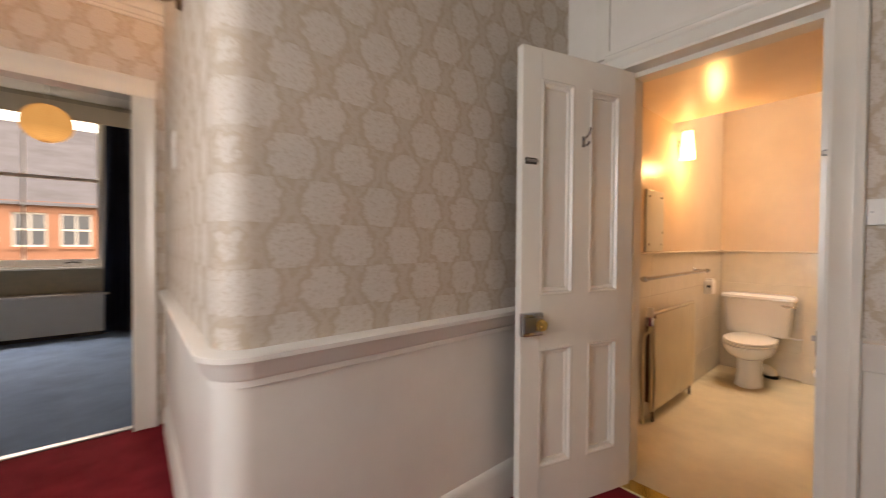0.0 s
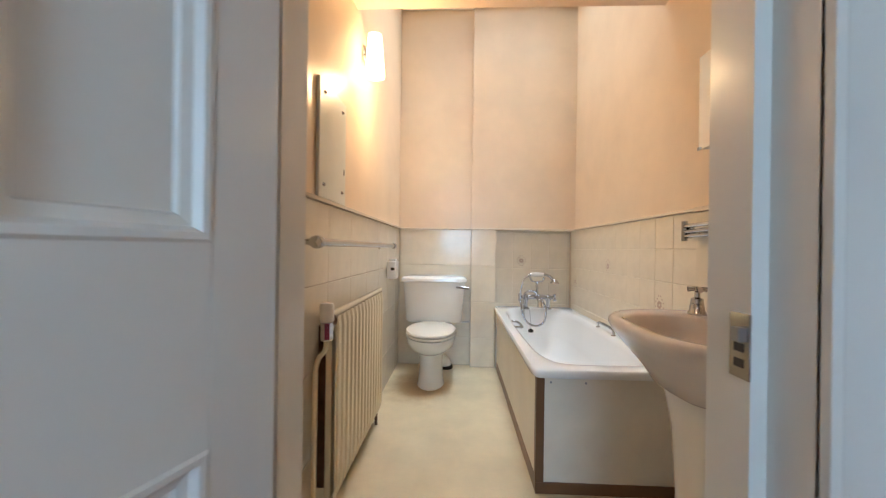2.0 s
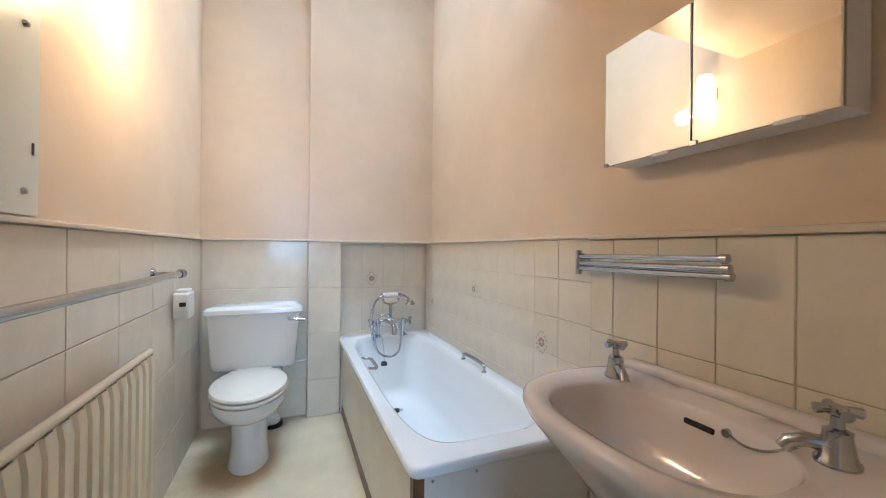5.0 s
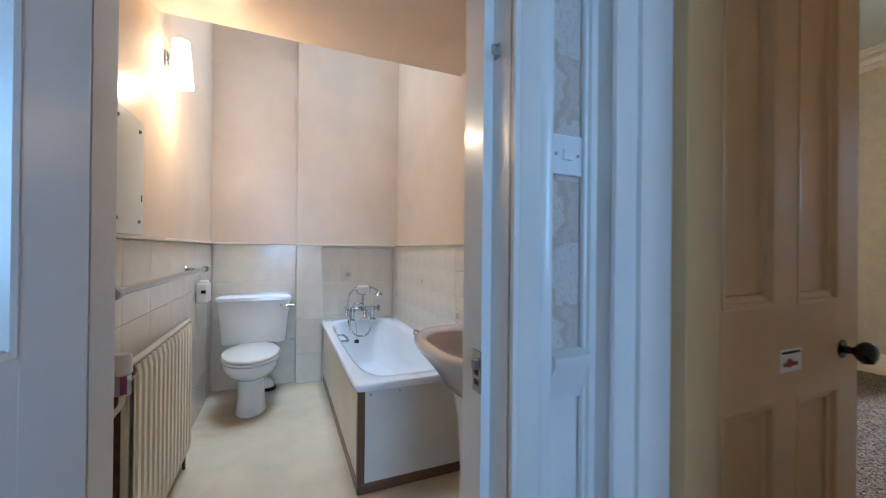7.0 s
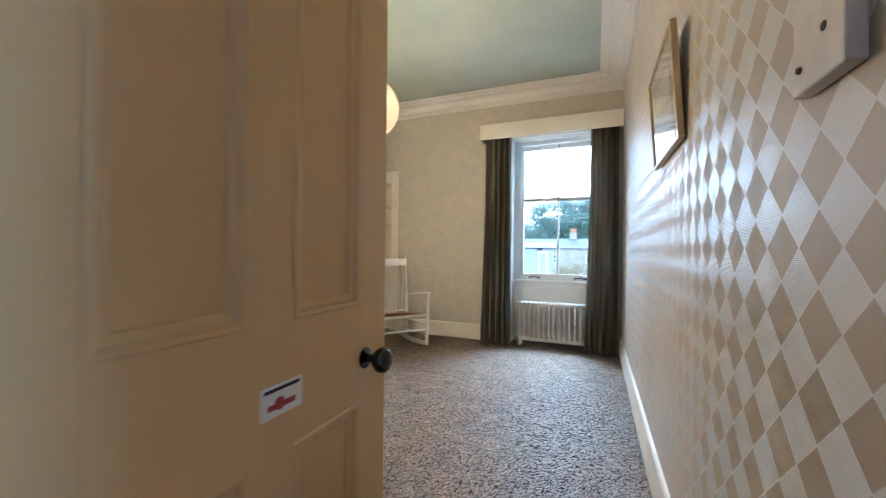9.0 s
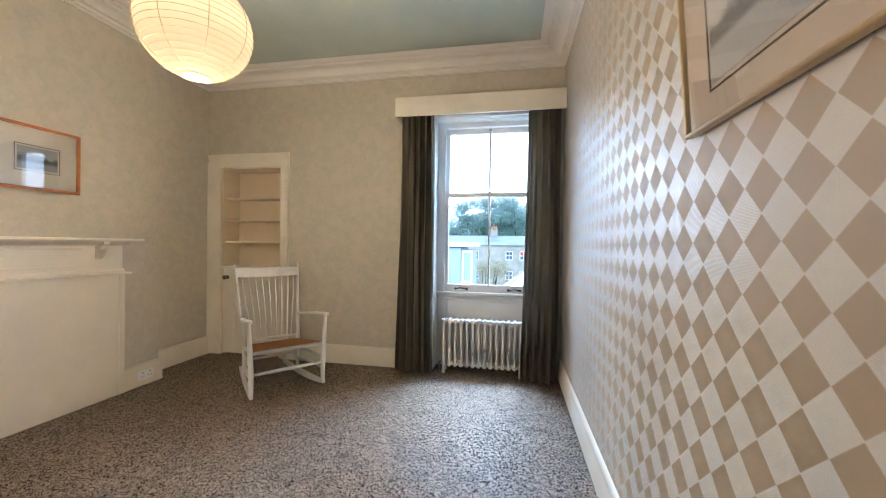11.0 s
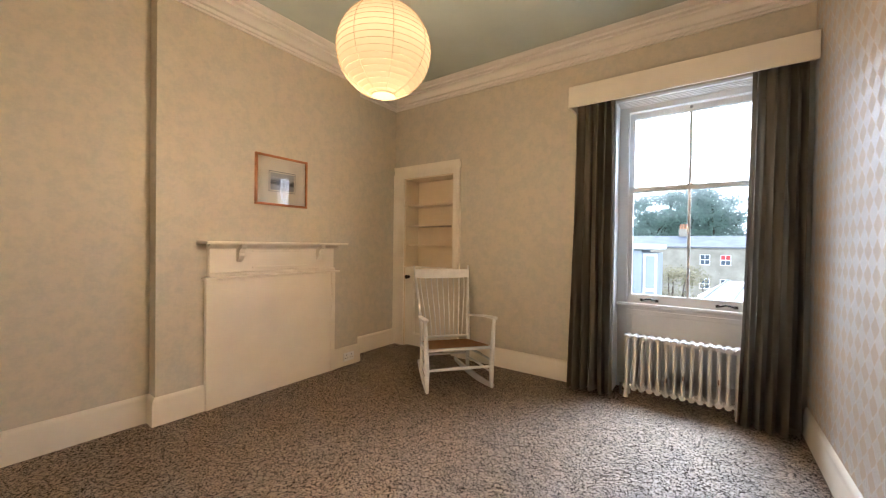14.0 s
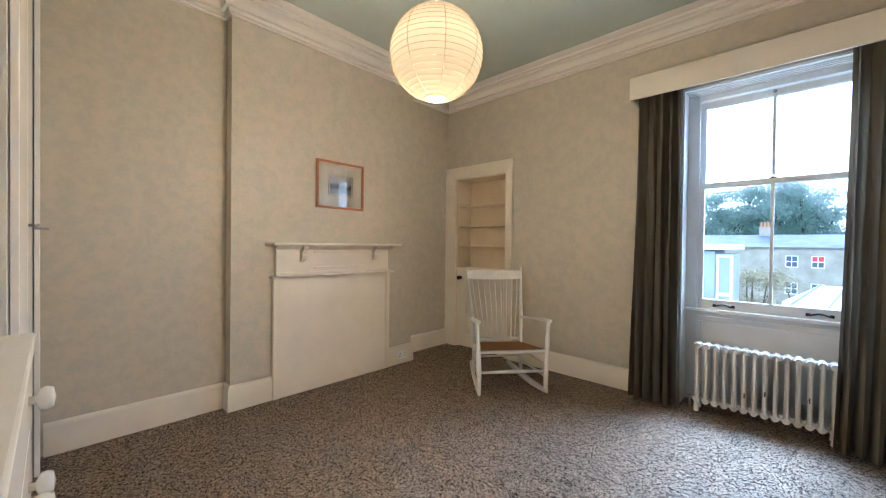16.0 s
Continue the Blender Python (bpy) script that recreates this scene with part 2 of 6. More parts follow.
def mottled_paper():
    """Bedroom wallpaper: grey-green sponge mottling with a faint raised sprig."""
    m, nt, b = node_mat("grey_green_mottled_wallpaper")
    big, mid, fine = noise_n(nt, 13.0, 4.0, 0.62), noise_n(nt, 42.0, 3.0, 0.6), noise_n(nt, 190.0, 2.0)
    col = mix_rgb(nt, ramp_n(nt, big, 0.40, 0.60), (0.54, 0.48, 0.375), (0.465, 0.44, 0.355))
    col = mix_rgb(nt, math_n(nt, "MULTIPLY", ramp_n(nt, mid, 0.45, 0.7), 0.45), col, (0.55, 0.50, 0.40))
    col = mix_rgb(nt, math_n(nt, "MULTIPLY", fine, 0.12), col, (0.25, 0.24, 0.2))
    nt.links.new(col, b.inputs["Base Color"])
    nt.links.new(math_n(nt, "MULTIPLY_ADD", mid, -0.2, 0.68), b.inputs["Roughness"])
    bump_n(nt, b, mid, 0.25, 0.002)
    return m


def fleck_carpet():
    """Looped carpet of short wormlike beige tufts over near-black gaps."""
    m, nt, b = node_mat("brown_fleck_carpet")
    co = nt.nodes.new("ShaderNodeTexCoord").outputs["Object"]
    n1 = noise_n(nt, 104.0, 1.0, 0.4, vec=co)
    n1.node.inputs["Distortion"].default_value = 1.6
    n2 = noise_n(nt, 300.0, 2.0, 0.6, vec=co)
    patch = noise_n(nt, 9.0, 3.0, vec=co)
    wear = noise_n(nt, 1.3, 3.0, vec=co)
    f = ramp_n(nt, math_n(nt, "MULTIPLY_ADD", n2, 0.10, n1), 0.500, 0.565)
    tuft = mix_rgb(nt, ramp_n(nt, patch, 0.35, 0.65), (0.37, 0.275, 0.19), (0.27, 0.20, 0.14))
    col = mix_rgb(nt, f, (0.010, 0.006, 0.004), tuft)
    col = mix_rgb(nt, math_n(nt, "MULTIPLY", wear, 0.06), col, (0.17, 0.135, 0.10))
    nt.links.new(col, b.inputs["Base Color"])
    b.inputs["Roughness"].default_value = 0.46
    nt.links.new(math_n(nt, "MULTIPLY", f, 0.75), b.inputs["Specular IOR Level"])
    bump_n(nt, b, math_n(nt, "ADD", f, math_n(nt, "MULTIPLY", n2, 0.3)), 0.6, 0.005)
    return m


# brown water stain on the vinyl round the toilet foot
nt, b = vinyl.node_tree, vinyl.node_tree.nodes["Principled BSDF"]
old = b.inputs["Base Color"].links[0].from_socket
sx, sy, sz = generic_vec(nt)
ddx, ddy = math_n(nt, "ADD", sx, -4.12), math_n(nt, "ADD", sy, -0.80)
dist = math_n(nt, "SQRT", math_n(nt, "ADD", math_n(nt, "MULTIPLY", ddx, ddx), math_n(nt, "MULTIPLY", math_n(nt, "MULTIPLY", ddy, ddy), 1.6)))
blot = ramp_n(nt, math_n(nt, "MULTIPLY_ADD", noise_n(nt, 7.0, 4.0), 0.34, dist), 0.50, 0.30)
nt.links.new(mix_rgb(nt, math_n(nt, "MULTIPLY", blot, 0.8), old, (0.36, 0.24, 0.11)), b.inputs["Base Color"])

diamonds, damask, mottled, carpet = diamond_paper(), damask_paper(), mottled_paper(), fleck_carpet()

# ---- building helpers ----


def add_box(bm, x0, x1, y0, y1, z0, z1, bevel=0.0, segments=2):
    vs = bmesh.ops.create_cube(bm, size=1.0, matrix=Matrix.LocRotScale(((x0 + x1) / 2, (y0 + y1) / 2, (z0 + z1) / 2), None, (abs(x1 - x0), abs(y1 - y0), abs(z1 - z0))))["verts"]
    if bevel:
        es = list({e for v in vs for e in v.link_edges})
        bmesh.ops.bevel(bm, geom=es, offset=bevel, segments=segments, profile=0.5, affect="EDGES")
    return bm


def box(*a, **k):
    return add_box(bmesh.new(), *a, **k)


def add_tube(bm, points, radius, sides=12, closed_ends=True):
    """A round tube along points; radius is a number or one a point."""
    pts = [Vector(p) for p in points]
    rad = [radius] * len(pts) if not hasattr(radius, "__len__") else radius
    rings, up = [], None
    for i, p in enumerate(pts):
        d = (pts[min(i + 1, len(pts) - 1)] - pts[max(i - 1, 0)]).normalized()
        if up is None:
            up = d.orthogonal().normalized()
        side = (up - d * up.dot(d)).normalized()
        up = side
        other = d.cross(side)
        rings.append([bm.verts.new(p + rad[i] * (math.cos(a) * side + math.sin(a) * other)) for a in [2 * math.pi * k / sides for k in range(sides)]])
    for r0, r1 in zip(rings, rings[1:]):
        for k in range(sides):
            bm.faces.new((r0[k], r0[(k + 1) % sides], r1[(k + 1) % sides], r1[k]))
    if closed_ends:
        bm.faces.new(rings[0][::-1])
        bm.faces.new(rings[-1])
    return bm


def tube(*a, **k):
    return add_tube(bmesh.new(), *a, **k)


def lathe(profile, sides=28, axis="Z", origin=(0, 0, 0)):
    """Turn a profile of (radius, height) about an axis through origin."""
    bm = bmesh.new()
    rings = []
    for r, h in profile:
        ring = []
        for k in range(sides):
            a = 2 * math.pi * k / sides
            p = Vector((r * math.cos(a), r * math.sin(a), h))
            if axis == "X":
                p = Vector((p.z, p.x, p.y))
            elif axis == "Y":
                p = Vector((p.y, p.z, p.x))
            ring.append(bm.verts.new(p + Vector(origin)))
        rings.append(ring)
    for r0, r1 in zip(rings, rings[1:]):
        for k in range(sides):
            bm.faces.new((r0[k], r0[(k + 1) % sides], r1[(k + 1) % sides], r1[k]))
    if profile[0][0] > 1e-4:
        bm.faces.new(rings[0][::-1])
    if profile[-1][0] > 1e-4:
        bm.faces.new(rings[-1])
    bmesh.ops.remove_doubles(bm, verts=bm.verts, dist=1e-5)
    return bm


def extrude_profile(profile, start, end, inward, up=(0, 0, 1), mitre0=0.0, mitre1=0.0):
    """Sweep a profile of (out, up) along start-end; mitre shifts the ends by out times that factor."""
    bm = bmesh.new()
    s, e, n, u = Vector(start), Vector(end), Vector(inward), Vector(up)
    d = (e - s).normalized()
    a = [bm.verts.new(s + n * o + u * h + d * (o * mitre0)) for o, h in profile]
    b = [bm.verts.new(e + n * o + u * h + d * (o * mitre1)) for o, h in profile]
    k = len(profile)
    for i in range(k):
        bm.faces.new((a[i], a[(i + 1) % k], b[(i + 1) % k], b[i]))
    bm.faces.new(a[::-1])
    bm.faces.new(b)
    return bm


def mesh_of(name, bm, material, smooth=None):
    bmesh.ops.recalc_face_normals(bm, faces=bm.faces)
    me = bpy.data.meshes.new(name)
    bm.to_mesh(me)
    bm.free()
    for one in material if hasattr(material, "__len__") else [material]:
        me.materials.append(one)
    if smooth is not None:
        me.shade_smooth()
        me.set_sharp_from_angle(angle=radians(smooth))
    return me


def part(name, bm, material, parent, label="", smooth=None):
    ob = new(name, mesh_of(name, bm, material, smooth))
    if parent is not None:
        ob.parent = parent
    return tagged(ob, label)


def thing(name, label, category, m=None, group=""):
    ob = new(name)
    ob.empty_display_size = 0.1
    if m is not None:
        ob.matrix_basis = m
    return tagged(ob, label, category, group)


def setting(name, bm, material, label="", category="", smooth=None):
    ob = new(name, mesh_of(name, bm, material, smooth))
    return tagged(ob, label, category, kind="structure")


def boxes(*rows):
    bm = bmesh.new()
    for r in rows:
        add_box(bm, *r)
    return bm

# ---- structure: floors, walls, ceilings ----
TOP = 3.03
setting("floor_hall", boxes((-1.4, 1.945, -1.0, 3.10, -0.2, 0.0)), red_carpet, "deep red fitted carpet in the hall", "carpet")
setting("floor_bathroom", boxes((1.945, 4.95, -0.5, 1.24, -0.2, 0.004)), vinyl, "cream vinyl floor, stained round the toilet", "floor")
setting("floor_bedroom", boxes((0.9, 4.95, -4.95, -0.18, -0.2, 0.002)), carpet, "brown and beige flecked bedroom carpet", "carpet")
setting("floor_living", boxes((-3.2, 1.8, 3.10, 6.9, -0.2, 0.003)), blue_carpet, "blue fitted carpet of the living room", "carpet")

setting("wall_diamond", boxes((0.88, 1.02, -4.95, -0.24, 0, TOP)), diamonds, "wall papered with tan and silvery white diamonds", "wall")
for name, row in (("wall_fireplace_alcove", (4.69, 4.97, -2.107, -0.5, 0, TOP)), ("wall_chimney_breast", (4.577, 4.97, -3.87, -2.107, 0, TOP)), ("wall_fireplace_recess", (4.79, 4.97, -4.655, -3.87, 0, TOP))):
    setting(name, boxes(row), mottled, "chimney breast wall with mottled grey-green wallpaper", "wall")
setting("wall_window", boxes(
    (2.25, 3.905, -4.97, -4.655, 0, TOP), (4.63, 4.97, -4.97, -4.655, 0, TOP), (3.905, 4.63, -4.97, -4.655, 2.05, TOP),
    (3.905, 4.63, -4.97, -4.92, 0, 2.05), (0.88, 1.17, -4.97, -4.655, 0, TOP), (1.17, 2.25, -4.97, -4.655, 2.49, TOP),
    (1.17, 2.25, -4.97, -4.86, 0, 0.70)), mottled, "window wall with mottled grey-green wallpaper", "wall")
setting("wall_bedroom_north", boxes((2.10, 4.69, -0.56, -0.50, 0, TOP)), mottled, "plain wall behind the wardrobe", "wall")
setting("wall_bedroom_door", boxes((0.88, 1.045, -0.24, -0.12, 0, TOP), (1.872, 1.945, -0.24, -0.12, 0, TOP), (1.045, 1.872, -0.24, -0.12, 2.06, TOP)), dado_white, "white wall round the bedroom door", "wall")
setting("wall_bathroom_front", boxes((1.945, 2.10, -0.56, 0.08, 0, TOP), (1.945, 2.10, 0.82, 1.24, 0, TOP), (1.945, 2.10, 0.08, 0.82, 2.09, TOP)), dado_white, "white-painted wall with the bathroom doorway", "wall")
setting("wall_bathroom_left", boxes((2.10, 4.97, 1.035, 1.24, 0, TOP)), peach_paint, "glossy peach painted bathroom wall", "wall")
setting("wall_bathroom_right", boxes((2.10, 4.97, -0.50, -0.44, 0, TOP)), peach_paint, "glossy peach painted bathroom wall", "wall")
for name, row in (("wall_bathroom_back", (4.66, 4.97, 0.416, 1.035, 0, TOP)), ("wall_bathroom_over_bath", (4.61, 4.97, -0.44, 0.416, 1.155, TOP)), ("wall_bathroom_pier", (4.61, 4.97, 0.21, 0.416, 0, 1.155)), ("wall_bathroom_niche", (4.71, 4.97, -0.44, 0.21, 0, 1.155))):
    setting(name, boxes(row), peach_paint, "peach painted bathroom end wall above a tiled dado", "wall")
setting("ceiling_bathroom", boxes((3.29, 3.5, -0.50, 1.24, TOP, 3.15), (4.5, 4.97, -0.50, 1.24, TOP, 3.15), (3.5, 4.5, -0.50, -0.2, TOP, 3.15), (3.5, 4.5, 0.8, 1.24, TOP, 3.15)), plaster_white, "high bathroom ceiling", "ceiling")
setting("ceiling_soffit", boxes((2.10, 3.29, -0.44, 1.035, 2.16, TOP)), soffit_paint, "lowered peach soffit inside the bathroom door", "ceiling")
setting("ceiling_bedroom", boxes((0.88, 4.97, -4.97, -0.24, TOP, 3.15)), ceiling_green, "pale green bedroom ceiling", "ceiling")
setting("ceiling_hall", boxes((-1.55, 1.945, -1.15, 3.15, 2.80, 2.95)), plaster_white, "white hall ceiling", "ceiling")

# hall: wall with a rounded corner, papered above the dado and white below
R = 0.10


def corner_wall(z0, z1, off=0.0):
    """Plan of the hall's papered wall with its rounded outer corner, raised from z0 to z1."""
    x0, y0 = 0.24 - off, 1.12 - off
    plan = [(1.945, y0)] + [(x0 + R - R * math.sin(a), y0 + R - R * math.cos(a)) for a in [radians(9 * k) for k in range(11)]] + [(x0, 3.05), (0.40, 3.05), (0.40, 1.24), (1.945, 1.24)]
    bm = bmesh.new()
    lo, hi = [bm.verts.new((x, y, z0)) for x, y in plan], [bm.verts.new((x, y, z1)) for x, y in plan]
    k = len(plan)
    for i in range(k):
        bm.faces.new((lo[i], lo[(i + 1) % k], hi[(i + 1) % k], hi[i]))
    bm.faces.new(lo[::-1])
    bm.faces.new(hi)
    return bm


setting("wall_hall_papered", corner_wall(0.86, 2.80), damask, "hall wall with cream rosette wallpaper and rounded corner", "wall", smooth=30)
setting("wall_hall_dado", corner_wall(0.0, 0.859, 0.002), dado_white, "white painted dado below the rail", "wall", smooth=30)


def dado_path(z, off):
    x0, y0 = 0.24, 1.12
    return [(1.94, y0 - off, z)] + [(x0 + R - (R + off) * math.sin(a), y0 + R - (R + off) * math.cos(a), z) for a in [radians(9 * k) for k in range(11)]] + [(x0 - off, 2.90, z)]


def sweep_wall(profile):
    """Sweep a moulding (out, z) round the rounded corner."""
    bm = bmesh.new()
    rails = [[bm.verts.new(p) for p in dado_path(z, off)] for off, z in profile]
    for a, b in zip(rails, rails[1:] + rails[:1]):
        for i in range(len(a) - 1):
            bm.faces.new((a[i], a[i + 1], b[i + 1], b[i]))
    bm.faces.new([r[0] for r in rails])
    bm.faces.new([r[-1] for r in rails][::-1])
    return bm


setting("trim_dado_rail", sweep_wall([(0.0, 0.805), (0.012, 0.810), (0.012, 0.830), (0.022, 0.840), (0.028, 0.870), (0.045, 0.890), (0.045, 0.905), (0.03, 0.913), (0.0, 0.917)]), dado_white, "white moulded dado rail following the rounded corner", "rail", smooth=35)
setting("baseboard_hall", sweep_wall([(0.0, 0.0), (0.022, 0.0), (0.022, 0.145), (0.016, 0.16), (0.008, 0.175), (0.0, 0.18)]), dado_white, "white hall skirting board", "skirting", smooth=35)

setting("wall_hall_end", boxes((-1.55, -0.86, 3.05, 3.15, 0, 2.95), (0.085, 0.40, 3.051, 3.15, 0, 2.95), (-0.86, 0.085, 3.05, 3.15, 2.15, 2.95)), damask, "papered hall wall with the living room doorway", "wall")
setting("wall_hall_west", boxes((-1.55, -1.4, -1.15, 0.1, 0, 2.95), (-1.55, -1.4, 1.1, 3.05, 0, 2.95), (-1.55, -1.4, 0.1, 1.1, 2.45, 2.95), (-1.55, -1.4, 0.1, 1.1, 0, 0.8)), dado_white, "plain white hall wall", "wall")
setting("wall_hall_south", boxes((-1.4, 0.88, -1.15, -1.0, 0, 2.95)), dado_white, "plain white hall wall", "wall")
setting("wall_living_window", boxes((-3.2, -1.75, 6.7, 7.0, 0, TOP), (-0.15, 1.8, 6.7, 7.0, 0, TOP), (-1.75, -0.15, 6.7, 7.0, 2.92, TOP), (-1.75, -0.15, 6.7, 7.0, 0, 0.85)), mottled, "living room window wall", "wall")
setting("wall_living_sides", boxes((-3.35, -3.2, 3.15, 7.0, 0, TOP), (1.8, 1.95, 3.05, 7.0, 0, TOP), (0.40, 1.8, 3.05, 3.15, 0, TOP), (-3.35, -1.55, 3.05, 3.15, 0, TOP)), mottled, "living room side walls", "wall")
setting("ceiling_living", boxes((-3.35, 1.95, 3.05, 7.0, TOP, 3.15)), plaster_white, "living room ceiling", "ceiling")

# ---- trims, frames and doors ----


def wall_piece(name, profile, start, end, inward, material, label, category, m0=0.0, m1=0.0):
    return setting(name, extrude_profile(profile, start, end, inward, mitre0=m0, mitre1=m1), material, label, category, smooth=40)


SKIRT = [(0.0, 0.0), (0.022, 0.0), (0.022, 0.140), (0.017, 0.155), (0.019, 0.165), (0.010, 0.185), (0.0, 0.19)]
CORNICE = [(0.0, 0.0), (0.0, -0.135), (0.016, -0.135), (0.016, -0.120), (0.030, -0.116), (0.030, -0.090), (0.055, -0.086), (0.058, -0.078), (0.070, -0.060), (0.100, -0.048), (0.130, -0.046), (0.130, -0.030), (0.165, -0.028), (0.172, -0.016), (0.172, -0.012), (0.235, -0.010), (0.245, -0.006), (0.245, 0.0)]
RUN = [  # start, end, inward normal, end mitres of the bedroom's inner outline
    ((1.02, -0.24), (1.02, -4.655), (1, 0), 1, -1), ((1.02, -4.655), (4.79, -4.655), (0, 1), 1, -1), ((4.79, -4.655), (4.79, -3.87), (-1, 0), 1, -1),
    ((4.79, -3.87), (4.577, -3.87), (0, -1), 1, 1), ((4.577, -3.87), (4.577, -2.107), (-1, 0), -1, 1), ((4.577, -2.107), (4.69, -2.107), (0, 1), -1, -1), ((4.69, -2.107), (4.69, -0.56), (-1, 0), 1, -1)]
for (ax, ay), (bx, by), (nx, ny), m0, m1 in RUN:
    wall_piece("trim_cornice", CORNICE, (ax, ay, TOP - 0.001), (bx, by, TOP - 0.001), (nx, ny, 0), cornice_white, "moulded white plaster cornice", "cornice", m0, m1)
SKIRT_RUN = [RUN[0], ((2.25, -4.655), (3.81, -4.655), (0, 1), 0, 0), RUN[2], RUN[3], ((4.577, -3.87), (4.577, -3.545), (-1, 0), -1, 0), ((4.577, -2.40), (4.577, -2.107), (-1, 0), 0, 1), RUN[5], ((4.69, -2.107), (4.69, -1.17), (-1, 0), 1, 0)]
for (ax, ay), (bx, by), (nx, ny), m0, m1 in SKIRT_RUN:
    wall_piece("baseboard_bedroom", SKIRT, (ax, ay, 0.002), (bx, by, 0.002), (nx, ny, 0), cream_gloss, "cream moulded skirting board", "skirting", m0, m1)

ARCH = [(0.0, 0.0), (0.018, 0.0), (0.020, 0.012), (0.016, 0.018), (0.016, 0.070), (0.026, 0.080), (0.028, 0.095), (0.022, 0.10), (0.0, 0.10)]


def architrave(name, a, b, height, normal, material, label, width=0.10):
    """Moulded trim round three sides of a doorway; a and b are the lower inner corners on the wall face."""
    a, b, n = Vector((*a, 0)), Vector((*b, 0)), Vector((*normal, 0))
    across = (b - a).normalized()
    k = width / 0.10
    prof = [(o, w * k) for o, w in ARCH]
    up = Vector((0, 0, height))
    trim = thing(name, label, "door frame")
    trim["kind"] = "structure"
    part("upright", extrude_profile(prof, a, a + up, n, up=-across, mitre1=0), material, trim, smooth=40)
    part("upright", extrude_profile(prof, b, b + up, n, up=across), material, trim, smooth=40)
    part("head", extrude_profile(prof, a + up - across * width, b + up + across * width, n, up=(0, 0, 1)), material, trim, smooth=40)
    return trim


architrave("trim_bathroom_doorway", (1.945, 0.095), (1.945, 0.805), 2.085, (-1, 0), white_gloss, "white moulded architrave of the bathroom doorway", 0.092)
architrave("trim_bedroom_doorway", (1.062, -0.12), (1.856, -0.12), 2.045, (0, 1), white_gloss, "white moulded architrave of the bedroom doorway", 0.075)
architrave("trim_living_doorway", (-0.845, 3.05), (0.07, 3.05), 2.14, (0, -1), white_gloss, "white moulded architrave of the living room doorway", 0.125)

door_lining = [
    ("jamb_bathroom", ((1.940, 2.105, 0.078, 0.095, 0, 2.085), (1.940, 2.105, 0.805, 0.822, 0, 2.085), (1.940, 2.105, 0.078, 0.822, 2.085, 2.102), (2.015, 2.105, 0.095, 0.118, 0, 2.06), (2.015, 2.105, 0.782, 0.805, 0, 2.06), (2.015, 2.105, 0.095, 0.805, 2.06, 2.085)), "white door lining of the bathroom"),
    ("jamb_bedroom", ((1.856, 1.874, -0.27, -0.118, 0, 2.045), (1.043, 1.062, -0.25, -0.118, 0, 2.045), (1.043, 1.874, -0.25, -0.118, 2.045, 2.062), (1.844, 1.856, -0.20, -0.16, 0, 2.045)), "white door lining of the bedroom"),
    ("jamb_living", ((0.07, 0.087, 3.045, 3.155, 0, 2.14), (-0.862, -0.845, 3.045, 3.155, 0, 2.14), (-0.862, 0.087, 3.045, 3.155, 2.14, 2.155)), "white door lining of the living room"),
]
for name, rows, label in door_lining:
    setting("trim_" + name, boxes(*rows), white_gloss, label, "door frame")
setting("trim_threshold_living", box(-0.845, 0.07, 3.07, 3.12, 0.003, 0.012, bevel=0.004), steel, "metal carpet threshold strip", "threshold")
setting("trim_threshold_bathroom", box(1.95, 2.04, 0.095, 0.805, 0.004, 0.010, bevel=0.003), brass, "thin threshold strip at the bathroom", "threshold")
setting("trim_overdoor", boxes((1.925, 1.945, 0.0, 0.95, 2.17, 2.20), (1.93, 1.945, 0.88, 0.95, 2.20, 2.75), (1.93, 1.945, 0.0, 0.06, 2.20, 2.75)), white_gloss, "white framing over the bathroom door", "door frame")
# strip of wallpaper between the two door frames, dado below
setting("wall_paper_strip", boxes((1.941, 1.9455, -0.085, 0.003, 0.91, 2.75)), damask, "strip of rosette wallpaper between door frames", "wallpaper")
wall_piece("trim_dado_short", [(0, 0.805), (0.012, 0.810), (0.014, 0.830), (0.022, 0.845), (0.026, 0.870), (0.036, 0.890), (0.036, 0.905), (0.02, 0.913), (0, 0.917)], (1.944, -0.088, 0), (1.944, 0.003, 0), (-1, 0, 0), dado_white, "short piece of white dado rail", "rail")
setting("trim_corner_bead", box(1.925, 1.944, -0.118, -0.086, 0, 2.75, bevel=0.006), white_gloss, "white corner trim beside the bedroom door", "trim")
setting("baseboard_strip", box(1.930, 1.944, -0.085, 0.003, 0.0, 0.17, bevel=0.004), dado_white, "short white skirting", "skirting")


